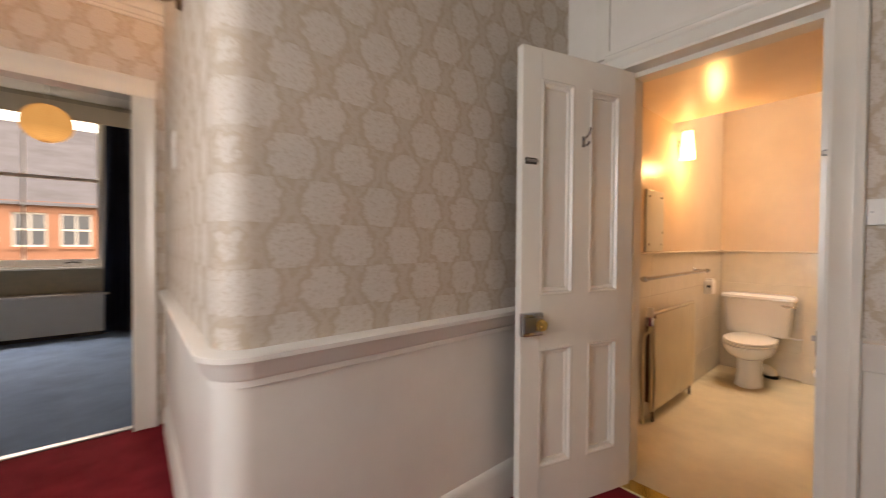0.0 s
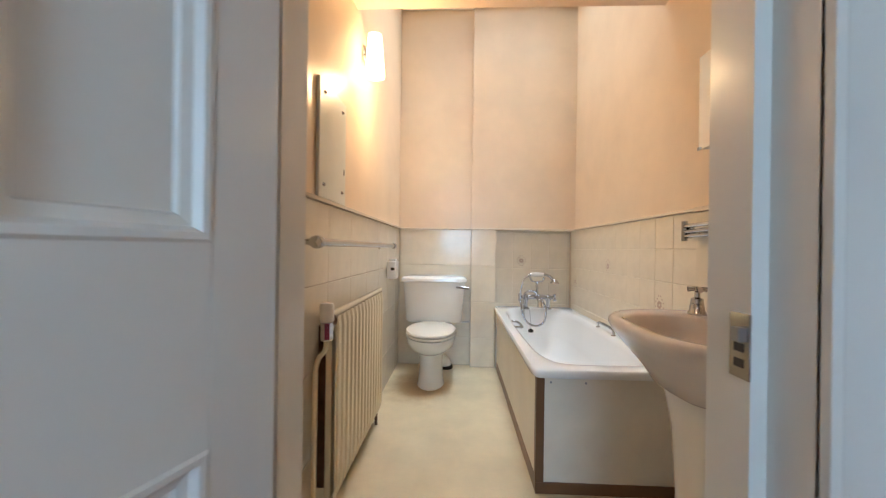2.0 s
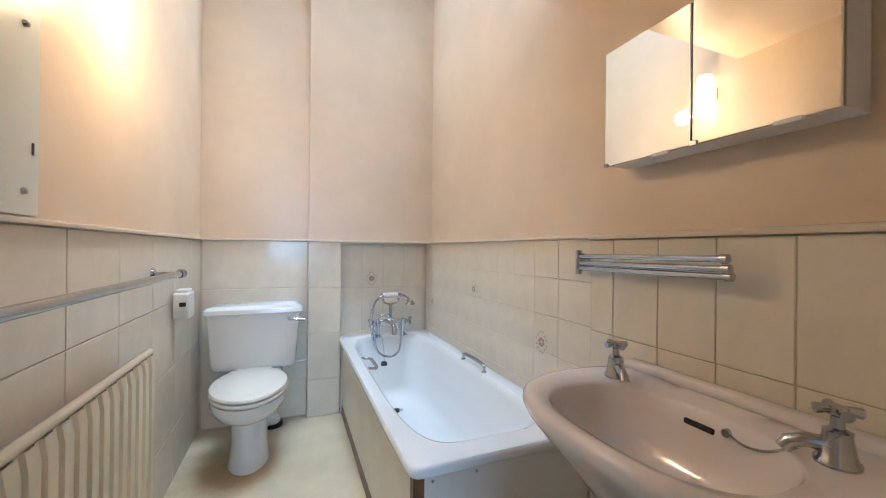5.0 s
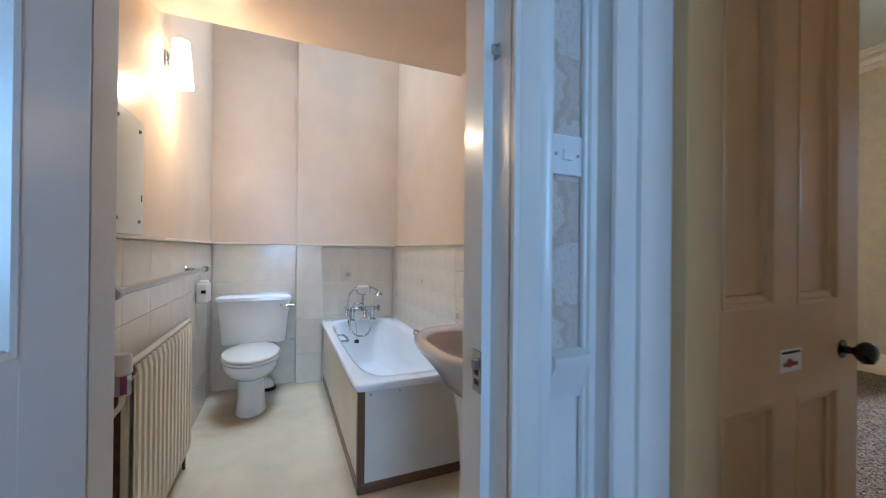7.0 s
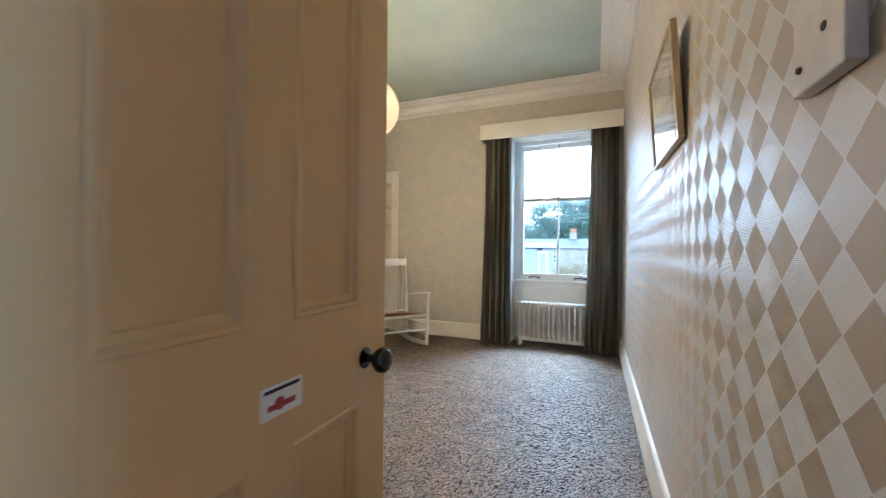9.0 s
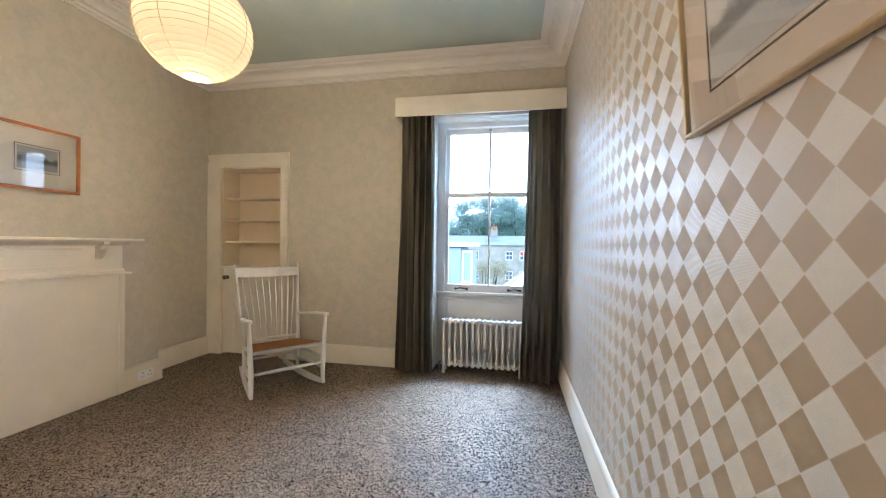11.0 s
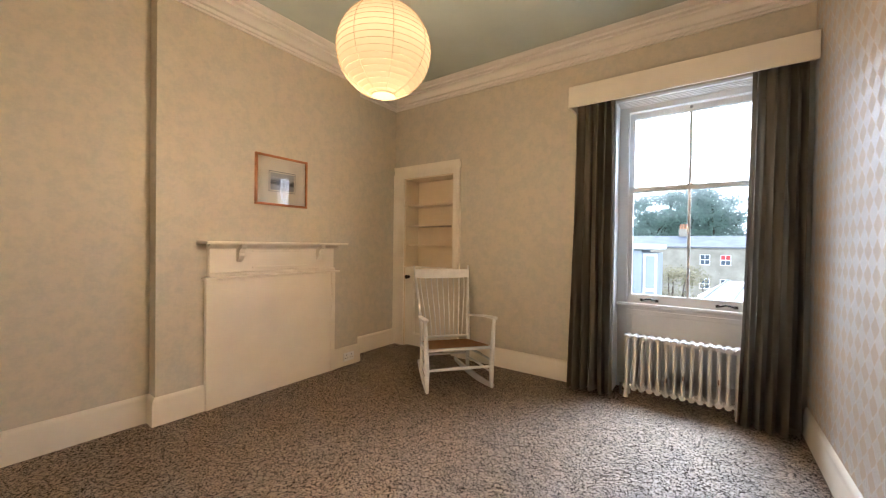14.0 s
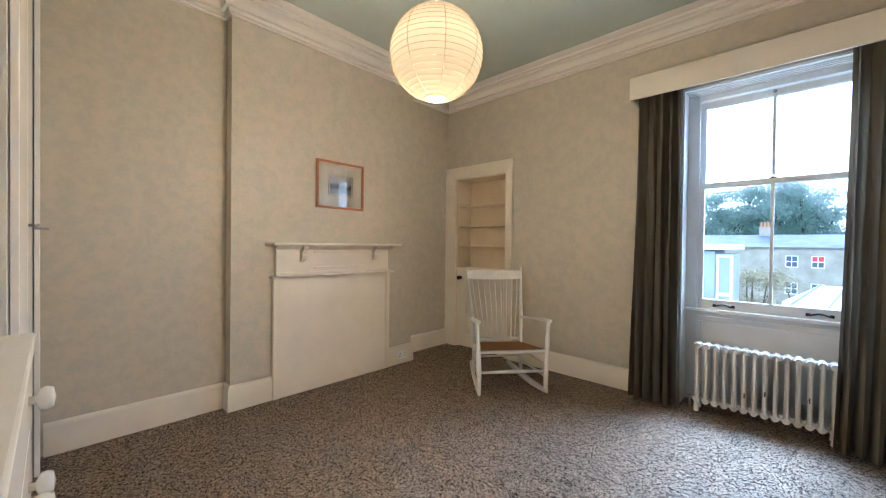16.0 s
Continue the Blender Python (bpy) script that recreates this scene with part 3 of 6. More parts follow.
def panel_door(name, label, width, height, stile, muntin, paint, m, thick=0.040, low=(0.21, 0.75), high=(0.985, 1.90)):
    """A four-panel door: x from the hinge along the leaf, y through it, z up."""
    door = thing(name, label, "door", m)
    door["kind"] = "structure"
    h = thick / 2
    pw = (width - 2 * stile - muntin) / 2
    part("stile", box(0, stile, -h, h, 0, height, bevel=0.002), paint, door)
    part("stile", box(width - stile, width, -h, h, 0, height, bevel=0.002), paint, door)
    for z0, z1 in ((0.0, low[0]), (low[1], high[0]), (high[1], height)):
        part("rail", box(stile, width - stile, -h, h, z0, z1), paint, door)
    for z0, z1 in (low, high):
        part("muntin", box(stile + pw, stile + pw + muntin, -h, h, z0, z1), paint, door)
        for x0 in (stile, stile + pw + muntin):
            x1 = x0 + pw
            bm = bmesh.new()
            # each face: bolection moulding stepping down to a sunk panel with a raised field
            for s in (-1, 1):
                steps = [(0.0, h), (0.004, h + 0.003), (0.012, h + 0.002), (0.015, h - 0.003), (0.018, h - 0.008), (0.030, h - 0.011), (0.033, h - 0.0175)]
                rings = []
                for inset, y in steps:
                    rings.append([bm.verts.new((x, s * y, z)) for x, z in ((x0 + inset, z0 + inset), (x1 - inset, z0 + inset), (x1 - inset, z1 - inset), (x0 + inset, z1 - inset))])
                for r0, r1 in zip(rings, rings[1:]):
                    for k in range(4):
                        bm.faces.new((r0[k], r0[(k + 1) % 4], r1[(k + 1) % 4], r1[k]))
                bm.faces.new(rings[-1])
            part("panel", bm, paint, door)
    return door


brown_door_paint = surface("aged_cream_door_paint", (0.64, 0.43, 0.195), 0.28, vary=0.07, coarse=2, fine=35, bump=0.12, stretch=(1, 1, 0.25))
leaf_dir = math.degrees(math.atan2(0.985 - 0.795, 1.36 - 2.0))
bath_door = panel_door("door_bathroom", "open white four-panel bathroom door with rim lock", 0.67, 2.07, 0.100, 0.095, white_gloss, pose(2.0, 0.795, 0.008, 0, 0, leaf_dir), high=(0.985, 1.94))
lock = part("rim_lock", box(0.566, 0.676, 0.018, 0.045, 0.815, 0.915, bevel=0.005), chrome, bath_door, "chrome rim lock with a pale inset face")
part("face_plate", box(0.574, 0.668, 0.0455, 0.048, 0.832, 0.897, bevel=0.001), steel, lock, "brushed pale steel face")
for sx in (0.575, 0.62, 0.665):
    part("screw", lathe([(0.001, 0.049), (0.003, 0.049), (0.0035, 0.045)], axis="Y", origin=(sx, 0, 0.906), sides=10), steel, lock)
part("knob", lathe([(0.001, 0.045), (0.009, 0.045), (0.009, 0.056), (0.021, 0.063), (0.027, 0.075), (0.023, 0.087), (0.001, 0.092)], axis="Y", origin=(0.600, 0, 0.868)), brass, lock, "polished brass knob", smooth=40)
part("snib", box(0.595, 0.612, 0.048, 0.054, 0.840, 0.848, bevel=0.002), brass, lock, "small brass snib")
bolt = part("bolt_plate", box(0.595, 0.655, 0.018, 0.026, 1.560, 1.588, bevel=0.003), dark_gap, bath_door, "small dark metal bolt")
part("bolt_bar", tube([(0.597, 0.030, 1.574), (0.653, 0.030, 1.574)], 0.006), steel, bolt)
hook = part("coat_hook", box(0.318, 0.338, 0.018, 0.023, 1.665, 1.715, bevel=0.003), chrome, bath_door, "chrome coat hook")
part("prong", tube([(0.328, 0.022, 1.70), (0.328, 0.05, 1.715), (0.328, 0.066, 1.745)], [0.005, 0.005, 0.007], sides=10), chrome, hook, smooth=60)
part("prong", tube([(0.328, 0.022, 1.675), (0.328, 0.045, 1.668), (0.328, 0.055, 1.685)], [0.005, 0.005, 0.007], sides=10), chrome, hook, smooth=60)

keep = thing("strike_plate", "chrome lock keep on the bathroom door jamb", "lock keep")
part("plate", box(2.014, 2.052, 0.1175, 0.1205, 0.812, 0.905, bevel=0.001), chrome, keep)
part("box_keep", box(2.018, 2.034, 0.1203, 0.132, 0.866, 0.886, bevel=0.001), steel, keep, "box keep")
for z in (0.828, 0.850):
    part("slot", box(2.024, 2.042, 0.1203, 0.1212, z, z + 0.012), dark_gap, keep, "dark keep slot")
keep2 = thing("bolt_staple", "small steel bolt staple on the jamb", "bolt staple")
part("plate", box(1.985, 2.008, 0.0945, 0.098, 1.545, 1.575, bevel=0.002), steel, keep2)
part("loop", tube([(1.99, 0.098, 1.55), (1.99, 0.112, 1.553), (1.99, 0.112, 1.567), (1.99, 0.098, 1.57)], 0.003, sides=8), steel, keep2)

bed_door = panel_door("door_bedroom", "open aged-cream four-panel bedroom door", 0.765, 2.03, 0.118, 0.10, brown_door_paint, pose(1.843, -0.272, 0.008, 0, 0, -90))
for s in (-1, 1):
    rose = part("rose", lathe([(0.001, s * 0.018), (0.026, s * 0.018), (0.026, s * 0.023), (0.012, s * 0.027), (0.001, s * 0.027)], axis="Y", origin=(0.672, 0, 0.85)), black_knob, bed_door, "black knob rose", smooth=40)
    part("knob", lathe([(0.011, s * 0.026), (0.010, s * 0.045), (0.022, s * 0.052), (0.031, s * 0.066), (0.028, s * 0.082), (0.014, s * 0.09), (0.001, s * 0.091)], axis="Y", origin=(0.672, 0, 0.85)), black_knob, rose, "glossy black round knob", smooth=50)
card = thing("door_sign_card", "small white card sign with red picture on the door", "sign")
part("card", box(1.8225, 1.8246, -0.728, -0.630, 0.826, 0.884), white_plastic, card)
red_print = surface("red_print", (0.45, 0.05, 0.05), 0.5, vary=0.2)
part("print_bar", box(1.8213, 1.8224, -0.720, -0.637, 0.872, 0.878), ink, card, "dark line of small print")
part("print_picture", lathe([(0.001, 1.8213), (0.012, 1.8213), (0.012, 1.8224), (0.001, 1.8224)], axis="X", origin=(0, -0.672, 0.848), sides=14), red_print, card, "red blot of a picture")
part("print_picture", box(1.8213, 1.8224, -0.710, -0.645, 0.840, 0.850), red_print, card, "red blot of a picture")


for z in (0.25, 1.75):
    hg = part("hinge", tube([(0.0, -0.012, z - 0.05), (0.0, -0.012, z + 0.05)], 0.006, sides=10), steel, bath_door, "painted steel butt hinge")


def switch_plate(label, x, y, z, rockers, along="y", face=-1, w=0.086):
    s = thing("light_switch", label, "light switch")
    part("plate", box(x + face * 0.010, x, y - w / 2, y + w / 2, z - 0.043, z + 0.043, bevel=0.003), white_plastic, s)
    for k in range(rockers):
        zc = z + (k - (rockers - 1) / 2) * 0.03
        part("rocker", box(x + face * 0.014, x + face * 0.009, y - 0.012, y + 0.012, zc - 0.012, zc + 0.012, bevel=0.002), white_plastic, s)
    for d in (-0.030, 0.030):
        part("screw", lathe([(0.001, x + face * 0.0115), (0.004, x + face * 0.0115), (0.004, x + face * 0.009)], axis="X", origin=(0, y + d, z), sides=10), steel, s)
    return s


switch_plate("white light switch on wallpaper between door frames", 1.941, -0.041, 1.335, 1)
for z in (1.64, 1.735):
    switch_plate("white hall light switch beside the doorway", 0.240, 2.30, z, 1)

# hall wall light
sconce = thing("wall_sconce", "bronze wall light bracket high on the hall wall", "wall lamp")
part("back_plate", lathe([(0.001, 0.238), (0.05, 0.238), (0.045, 0.222), (0.001, 0.218)], axis="X", origin=(0, 1.95, 2.28)), bronze, sconce, smooth=40)
part("arm", tube([(0.225, 1.95, 2.28), (0.17, 1.95, 2.25), (0.12, 1.95, 2.27), (0.10, 1.95, 2.31)], 0.009), bronze, sconce, smooth=60)
part("shade", lathe([(0.03, 2.31), (0.055, 2.33), (0.075, 2.37), (0.085, 2.43), (0.082, 2.43), (0.072, 2.372), (0.05, 2.335), (0.03, 2.315)], origin=(0.10, 1.95, 0)), bronze, sconce, "bronze cup shade", smooth=50)
lamp("hall_sconce_light", "POINT", 18, WARM, (0.10, 1.95, 2.44), radius=0.04)
wall_piece("trim_cornice_hall", [(o * 0.7, h * 1.2) for o, h in CORNICE], (-1.4, 3.05, 2.799), (0.24, 3.05, 2.799), (0, -1, 0), cornice_white, "white plaster hall cornice", "cornice")

# ---- bathroom ----
TW, TH, GAP = 0.152, 0.302, 0.0020
tile_cache = {}


def tile_mesh(w, h, t, round_off=0.002):
    key = (round(w, 4), round(h, 4), t, round_off)
    if key not in tile_cache:
        tile_cache[key] = mesh_of("tile", box(-w / 2, w / 2, -t / 2, t / 2, -h / 2, h / 2, bevel=round_off, segments=1), cream_tile)
    return tile_cache[key]


def tile_run(parent, start, along, length, w, h, z_top, z_low, normal, t=0.004, first=None, joint=GAP):
    """Tiles on a wall from start along a direction, from z_top down to z_low; each is an object of its own."""
    a, n = Vector((*along, 0)), Vector((*normal, 0))
    turn = math.atan2(a.y, a.x)
    z = z_top
    while z - z_low > 0.03:
        hh = min(h, z - z_low)
        s, k = 0.0, 0
        while length - s > 0.02:
            ww = min(first if first and not k else w, length - s)
            ob = new("tile", tile_mesh(ww - joint, hh - GAP, t, 0.002 if joint == GAP else 0.0008))
            tilt = random.uniform(-0.15, 0.15)
            p = Vector((*start, 0)) + a * (s + ww / 2) + n * (t / 2 - 0.0008) + Vector((0, 0, z - hh / 2))
            ob.matrix_basis = Matrix.Translation(p) @ Euler((radians(tilt), 0, turn + radians(tilt * 0.6))).to_matrix().to_4x4()
            ob.parent = parent
            s += ww
            k += 1
        z -= h


DADO = 1.155


def grout_bed(name, rows, mat=grout):
    return setting(name, boxes(*rows), mat, "cream wall tiling with pale grout", "tiling")


bed_left = grout_bed("wall_tiling_left", ((2.05, 4.66, 1.032, 1.0352, 0, DADO),))
bed_back = grout_bed("wall_tiling_back", ((4.657, 4.6602, 0.416, 1.03, 0, DADO), (4.607, 4.6102, 0.21, 0.4165, 0, DADO), (4.707, 4.7102, -0.43, 0.21, 0.45, DADO), (4.61, 4.657, 0.413, 0.4165, 0, DADO), (4.61, 4.707, 0.2095, 0.2125, 0.45, DADO)), pale_grout)
bed_bath = grout_bed("wall_tiling_bath", ((3.0, 4.71, -0.4402, -0.436, 0, DADO),), pale_grout)
bed_right = grout_bed("wall_tiling_right", ((2.05, 2.9995, -0.4402, -0.420, 0, DADO - 0.006),))
tile_run(bed_left, (2.05, 1.032), (1, 0), 2.60, 0.304, 0.302, DADO, 0.01, (0, -1), first=0.257)
tile_run(bed_back, (4.657, 1.02), (0, -1), 0.60, 0.60, 0.302, DADO, 0.01, (-1, 0))
tile_run(bed_back, (4.607, 0.415), (0, -1), 0.205, 0.205, 0.302, DADO, 0.01, (-1, 0))
tile_run(bed_back, (4.707, 0.205), (0, -1), 0.63, 0.152, 0.302, DADO - 0.02, 0.45, (-1, 0))
tile_run(bed_bath, (3.0, -0.436), (1, 0), 0.335, 0.152, 0.152, DADO, 0.45, (0, 1), first=0.183)
tile_run(bed_bath, (3.335, -0.436), (1, 0), 1.365, 0.152, 0.152, DADO, 0.45, (0, 1), joint=0.0006)
tile_run(bed_right, (2.998, -0.420), (-1, 0), 0.94, 0.152, 0.302, DADO - 0.006, 0.01, (0, 1), first=0.094)
for nm, rows in (("left", (2.05, 4.66, 1.012, 1.034, DADO, DADO + 0.014)), ("back", (4.632, 4.66, 0.416, 1.012, DADO, DADO + 0.014)), ("niche", (4.585, 4.612, -0.42, 0.43, DADO - 0.002, DADO + 0.014)), ("right", (3.0, 4.60, -0.438, -0.418, DADO, DADO + 0.012)), ("basin", (2.05, 2.998, -0.438, -0.402, DADO - 0.005, DADO + 0.012))):
    setting("trim_tile_capping_" + nm, box(*rows, bevel=0.004), surface("capping_" + nm, (0.72, 0.62, 0.49), 0.25, vary=0.05), "rounded cream capping above the tiles", "tile edging")
setting("baseboard_bath_pier", box(4.590, 4.600, 0.19, 0.205, 0.0, 0.52, bevel=0.002), white_plastic, "white edging strip on the pier", "edging")

motif_mat = surface("faded_pink_brown_motif", (0.47, 0.33, 0.26), 0.3, vary=0.2, fine=200)


def motif(place, normal, size=0.040):
    """A little printed flower lozenge on a tile: ring of lozenges with a rosette."""
    m = thing("tile_motif", "faded pink flower motif printed on a cream tile", "tile motif", group="flower motifs on tiles")
    n = Vector(normal)
    side = n.cross(Vector((0, 0, 1)))
    mtx = Matrix((side, Vector((0, 0, 1)), n)).transposed().to_4x4()
    m.matrix_basis = Matrix.Translation(place) @ mtx
    ring = bmesh.new()
    outer = [(0, 1.25), (1, 0), (0, -1.25), (-1, 0)]
    for a, b in zip(outer, outer[1:] + outer[:1]):
        for k in (0.12, 0.40, 0.68):
            cx, cy = (a[0] + (b[0] - a[0]) * (k + 0.1)) * size, (a[1] + (b[1] - a[1]) * (k + 0.1)) * size
            r = size * 0.11
            ring.faces.new([ring.verts.new((cx + r * math.cos(t), cy + r * math.sin(t), 0.0006)) for t in [radians(60 * q) for q in range(6)]])
    part("border", ring, motif_mat, m)
    flower = bmesh.new()
    for k in range(6):
        t = radians(60 * k + 20)
        cx, cy, r = 0.30 * size * math.cos(t), 0.30 * size * math.sin(t), 0.22 * size
        flower.faces.new([flower.verts.new((cx + r * math.cos(u), cy + 0.8 * r * math.sin(u), 0.0008 + k * 0.0001)) for u in [radians(45 * q) for q in range(8)]])
    part("flower", flower, motif_mat, m)


motif((3.27, -0.4235, 0.742), (0, 1, 0), 0.042)
motif((3.88, -0.4235, 0.895), (0, 1, 0), 0.042)
motif((4.53, -0.4235, 0.742), (0, 1, 0), 0.042)
motif((4.694, -0.015, 0.90), (-1, 0, 0), 0.042)

# bath
bath = thing("bathtub", "white enamel bath with plain boarded side panels", "bathtub")


def ring_shape(cx, cy, hx, hy, z, power, count=48):
    pts = []
    for k in range(count):
        a = 2 * math.pi * k / count
        c, s = math.cos(a), math.sin(a)
        pts.append((cx + hx * math.copysign(abs(c) ** (2 / power), c), cy + hy * math.copysign(abs(s) ** (2 / power), s), z))
    return pts


def loft(rings, cap0=False, cap1=True):
    bm = bmesh.new()
    vs = [[bm.verts.new(p) for p in r] for r in rings]
    k = len(vs[0])
    for a, b in zip(vs, vs[1:]):
        for i in range(k):
            bm.faces.new((a[i], a[(i + 1) % k], b[(i + 1) % k], b[i]))
    if cap0:
        bm.faces.new(vs[0][::-1])
    if cap1:
        bm.faces.new(vs[-1])
    return bm


BX, BY = (2.995 + 4.70) / 2, (-0.428 + 0.216) / 2
BHX, BHY = (4.70 - 2.995) / 2, (0.216 + 0.428) / 2
tub = [ring_shape(BX, BY, BHX - 0.004, BHY - 0.004, 0.475, 26), ring_shape(BX, BY, BHX, BHY, 0.482, 26), ring_shape(BX, BY, BHX, BHY, 0.500, 26), ring_shape(BX, BY, BHX - 0.006, BHY - 0.006, 0.508, 24),
       ring_shape(BX + 0.005, BY, BHX - 0.085, BHY - 0.050, 0.507, 5.5), ring_shape(BX + 0.005, BY, BHX - 0.100, BHY - 0.064, 0.500, 5.0), ring_shape(BX + 0.007, BY, BHX - 0.112, BHY - 0.074, 0.47, 4.6),
       ring_shape(BX + 0.05, BY, BHX - 0.20, BHY - 0.105, 0.30, 3.8), ring_shape(BX + 0.08, BY, BHX - 0.27, BHY - 0.13, 0.17, 3.4), ring_shape(BX + 0.09, BY, BHX - 0.33, BHY - 0.17, 0.13, 3.0), ring_shape(BX + 0.09, BY, BHX - 0.55, BHY - 0.24, 0.12, 2.5)]
part("tub", loft(tub), enamel, bath, "white enamelled tub", smooth=50)
part("side_panel", box(3.04, 4.60, 0.185, 0.197, 0.07, 0.476), panel_board, bath, "cream boarded side panel")
part("end_panel", box(3.012, 3.024, -0.425, 0.165, 0.05, 0.476), panel_board, bath, "white boarded end panel")
part("corner_post", box(3.008, 3.040, 0.165, 0.199, 0.02, 0.476, bevel=0.003), dark_wood, bath, "dark varnished corner strip")
part("plinth", box(3.005, 3.030, -0.425, 0.199, 0.004, 0.05, bevel=0.003), dark_wood, bath, "dark wooden plinth")
part("plinth", box(3.030, 4.60, 0.178, 0.199, 0.004, 0.07, bevel=0.003), dark_wood, bath, "dark wooden plinth")
part("edge_strip", box(4.575, 4.60, 0.197, 0.205, 0.02, 0.476, bevel=0.002), white_plastic, bath, "white edging strip")
for z in (0.15, 0.35):
    part("screw", lathe([(0.001, 0.2065), (0.004, 0.2065), (0.004, 0.205)], axis="Y", origin=(4.588, 0, z), sides=8), steel, bath)
for y in (-0.39, 0.0, 0.14):
    part("screw", lathe([(0.001, 3.010), (0.005, 3.010), (0.005, 3.013)], axis="X", origin=(0, y, 0.455), sides=8), steel, bath)
part("waste", lathe([(0.001, 0.1235), (0.022, 0.1235), (0.026, 0.1215)], origin=(4.25, -0.106, 0)), steel, bath, "chrome waste", smooth=50)
part("overflow_plug", lathe([(0.001, 0.125), (0.018, 0.125), (0.02, 0.14), (0.001, 0.143)], origin=(4.22, -0.08, 0)), black_knob, bath, "black rubber plug", smooth=40)
def grip(parent, a, b, lift, r=0.009):
    a, b, l = Vector(a), Vector(b), Vector(lift)
    pts = [a, a + l * 0.8, a + (b - a) * 0.12 + l, a + (b - a) * 0.5 + l * 1.05, a + (b - a) * 0.88 + l, b + l * 0.8, b]
    g = part("grip_handle", tube(pts, [r * 0.8, r * 0.9, r, r * 1.15, r, r * 0.9, r * 0.8], sides=12), chrome, parent, "chrome grip handle", smooth=60)
    for p in (a, b):
        part("rosette", lathe([(0.001, 0.004), (0.012, 0.004), (0.015, 0.0)], origin=tuple(p), sides=14), chrome, g, smooth=50)


grip(bath, (3.66, -0.375, 0.505), (3.90, -0.375, 0.505), (0, 0, 0.035))
grip(bath, (4.02, 0.125, 0.47), (4.22, 0.125, 0.47), (0, -0.045, -0.005))

mixer = thing("bath_mixer_tap", "chrome bath mixer tap with telephone shower handset", "tap")
MX, MY = 4.575, -0.127
for s in (-1, 1):
    y = MY + s * 0.090
    part("pillar", lathe([(0.030, 0.506), (0.030, 0.513), (0.016, 0.524), (0.014, 0.565), (0.021, 0.578), (0.024, 0.600), (0.020, 0.622), (0.001, 0.630)], origin=(MX, y, 0)), chrome, mixer, smooth=45)
    valve = part("valve", tube([(MX, y, 0.603), (MX, y + s * 0.030, 0.603), (MX, y + s * 0.042, 0.603)], [0.020, 0.017, 0.011], sides=14), chrome, mixer, smooth=45)
    hx = bmesh.new()
    for a in (0, 90):
        c, n = math.cos(radians(a + 30)) * 0.034, math.sin(radians(a + 30)) * 0.034
        add_tube(hx, [(MX - c, y + s * 0.052, 0.603 - n), (MX, y + s * 0.054, 0.603), (MX + c, y + s * 0.052, 0.603 + n)], [0.009, 0.006, 0.009], sides=10)
    part("cross_handle", hx, chrome, valve, smooth=50)
part("body", tube([(MX, MY - 0.090, 0.603), (MX, MY - 0.03, 0.606), (MX, MY + 0.03, 0.606), (MX, MY + 0.090, 0.603)], [0.015, 0.021, 0.021, 0.015], sides=14), chrome, mixer, smooth=50)
part("spout", tube([(MX, MY, 0.603), (MX - 0.06, MY, 0.604), (MX - 0.105, MY, 0.585), (MX - 0.115, MY, 0.535)], [0.017, 0.017, 0.016, 0.019], sides=14), chrome, mixer, smooth=60)
part("riser", tube([(MX, MY, 0.615), (MX, MY, 0.660), (MX, MY, 0.705), (MX, MY, 0.735)], [0.014, 0.010, 0.012, 0.009], sides=12), chrome, mixer, smooth=60)
cradle = bmesh.new()
for s in (-1, 1):
    add_tube(cradle, [(MX, MY, 0.725), (MX, MY + s * 0.045, 0.738), (MX, MY + s * 0.058, 0.768)], [0.007, 0.006, 0.009], sides=10)
part("cradle", cradle, chrome, mixer, smooth=60)
handset = part("handset", tube([(MX, MY + 0.080, 0.775), (MX, MY + 0.058, 0.790), (MX, MY - 0.060, 0.792), (MX, MY - 0.100, 0.780), (MX, MY - 0.130, 0.752)], [0.009, 0.014, 0.013, 0.011, 0.012], sides=12), chrome, mixer, "chrome shower handset", smooth=60)
part("handle_sleeve", tube([(MX, MY + 0.050, 0.7905), (MX, MY, 0.792), (MX, MY - 0.050, 0.7915)], [0.016, 0.019, 0.016], sides=14), china, handset, "white china handle", smooth=60)
part("rose", lathe([(0.001, 0.0), (0.014, 0.0), (0.034, -0.022), (0.036, -0.030), (0.001, -0.033)], origin=(MX - 0.012, MY - 0.140, 0.752)), chrome, handset, smooth=45)
hose_pts = [(MX, MY + 0.080, 0.775), (MX - 0.012, MY + 0.118, 0.730), (MX - 0.025, MY + 0.140, 0.610), (MX - 0.055, MY + 0.128, 0.480), (MX - 0.075, MY + 0.085, 0.405), (MX - 0.085, MY + 0.010, 0.385), (MX - 0.085, MY - 0.045, 0.430), (MX - 0.070, MY - 0.050, 0.540), (MX - 0.040, MY + 0.010, 0.640), (MX - 0.030, MY + 0.070, 0.655), (MX - 0.035, MY + 0.118, 0.610), (MX - 0.060, MY + 0.120, 0.500), (MX - 0.060, MY + 0.112, 0.440)]


def smooth_path(points, steps=6):
    out, p = [], [Vector(q) for q in points]
    for i in range(len(p) - 1):
        a, b, c, d = p[max(i - 1, 0)], p[i], p[i + 1], p[min(i + 2, len(p) - 1)]
        for k in range(steps):
            t = k / steps
            out.append(0.5 * ((2 * b) + (c - a) * t + (2 * a - 5 * b + 4 * c - d) * t * t + (3 * b - a - 3 * c + d) * t ** 3))
    return out + [p[-1]]


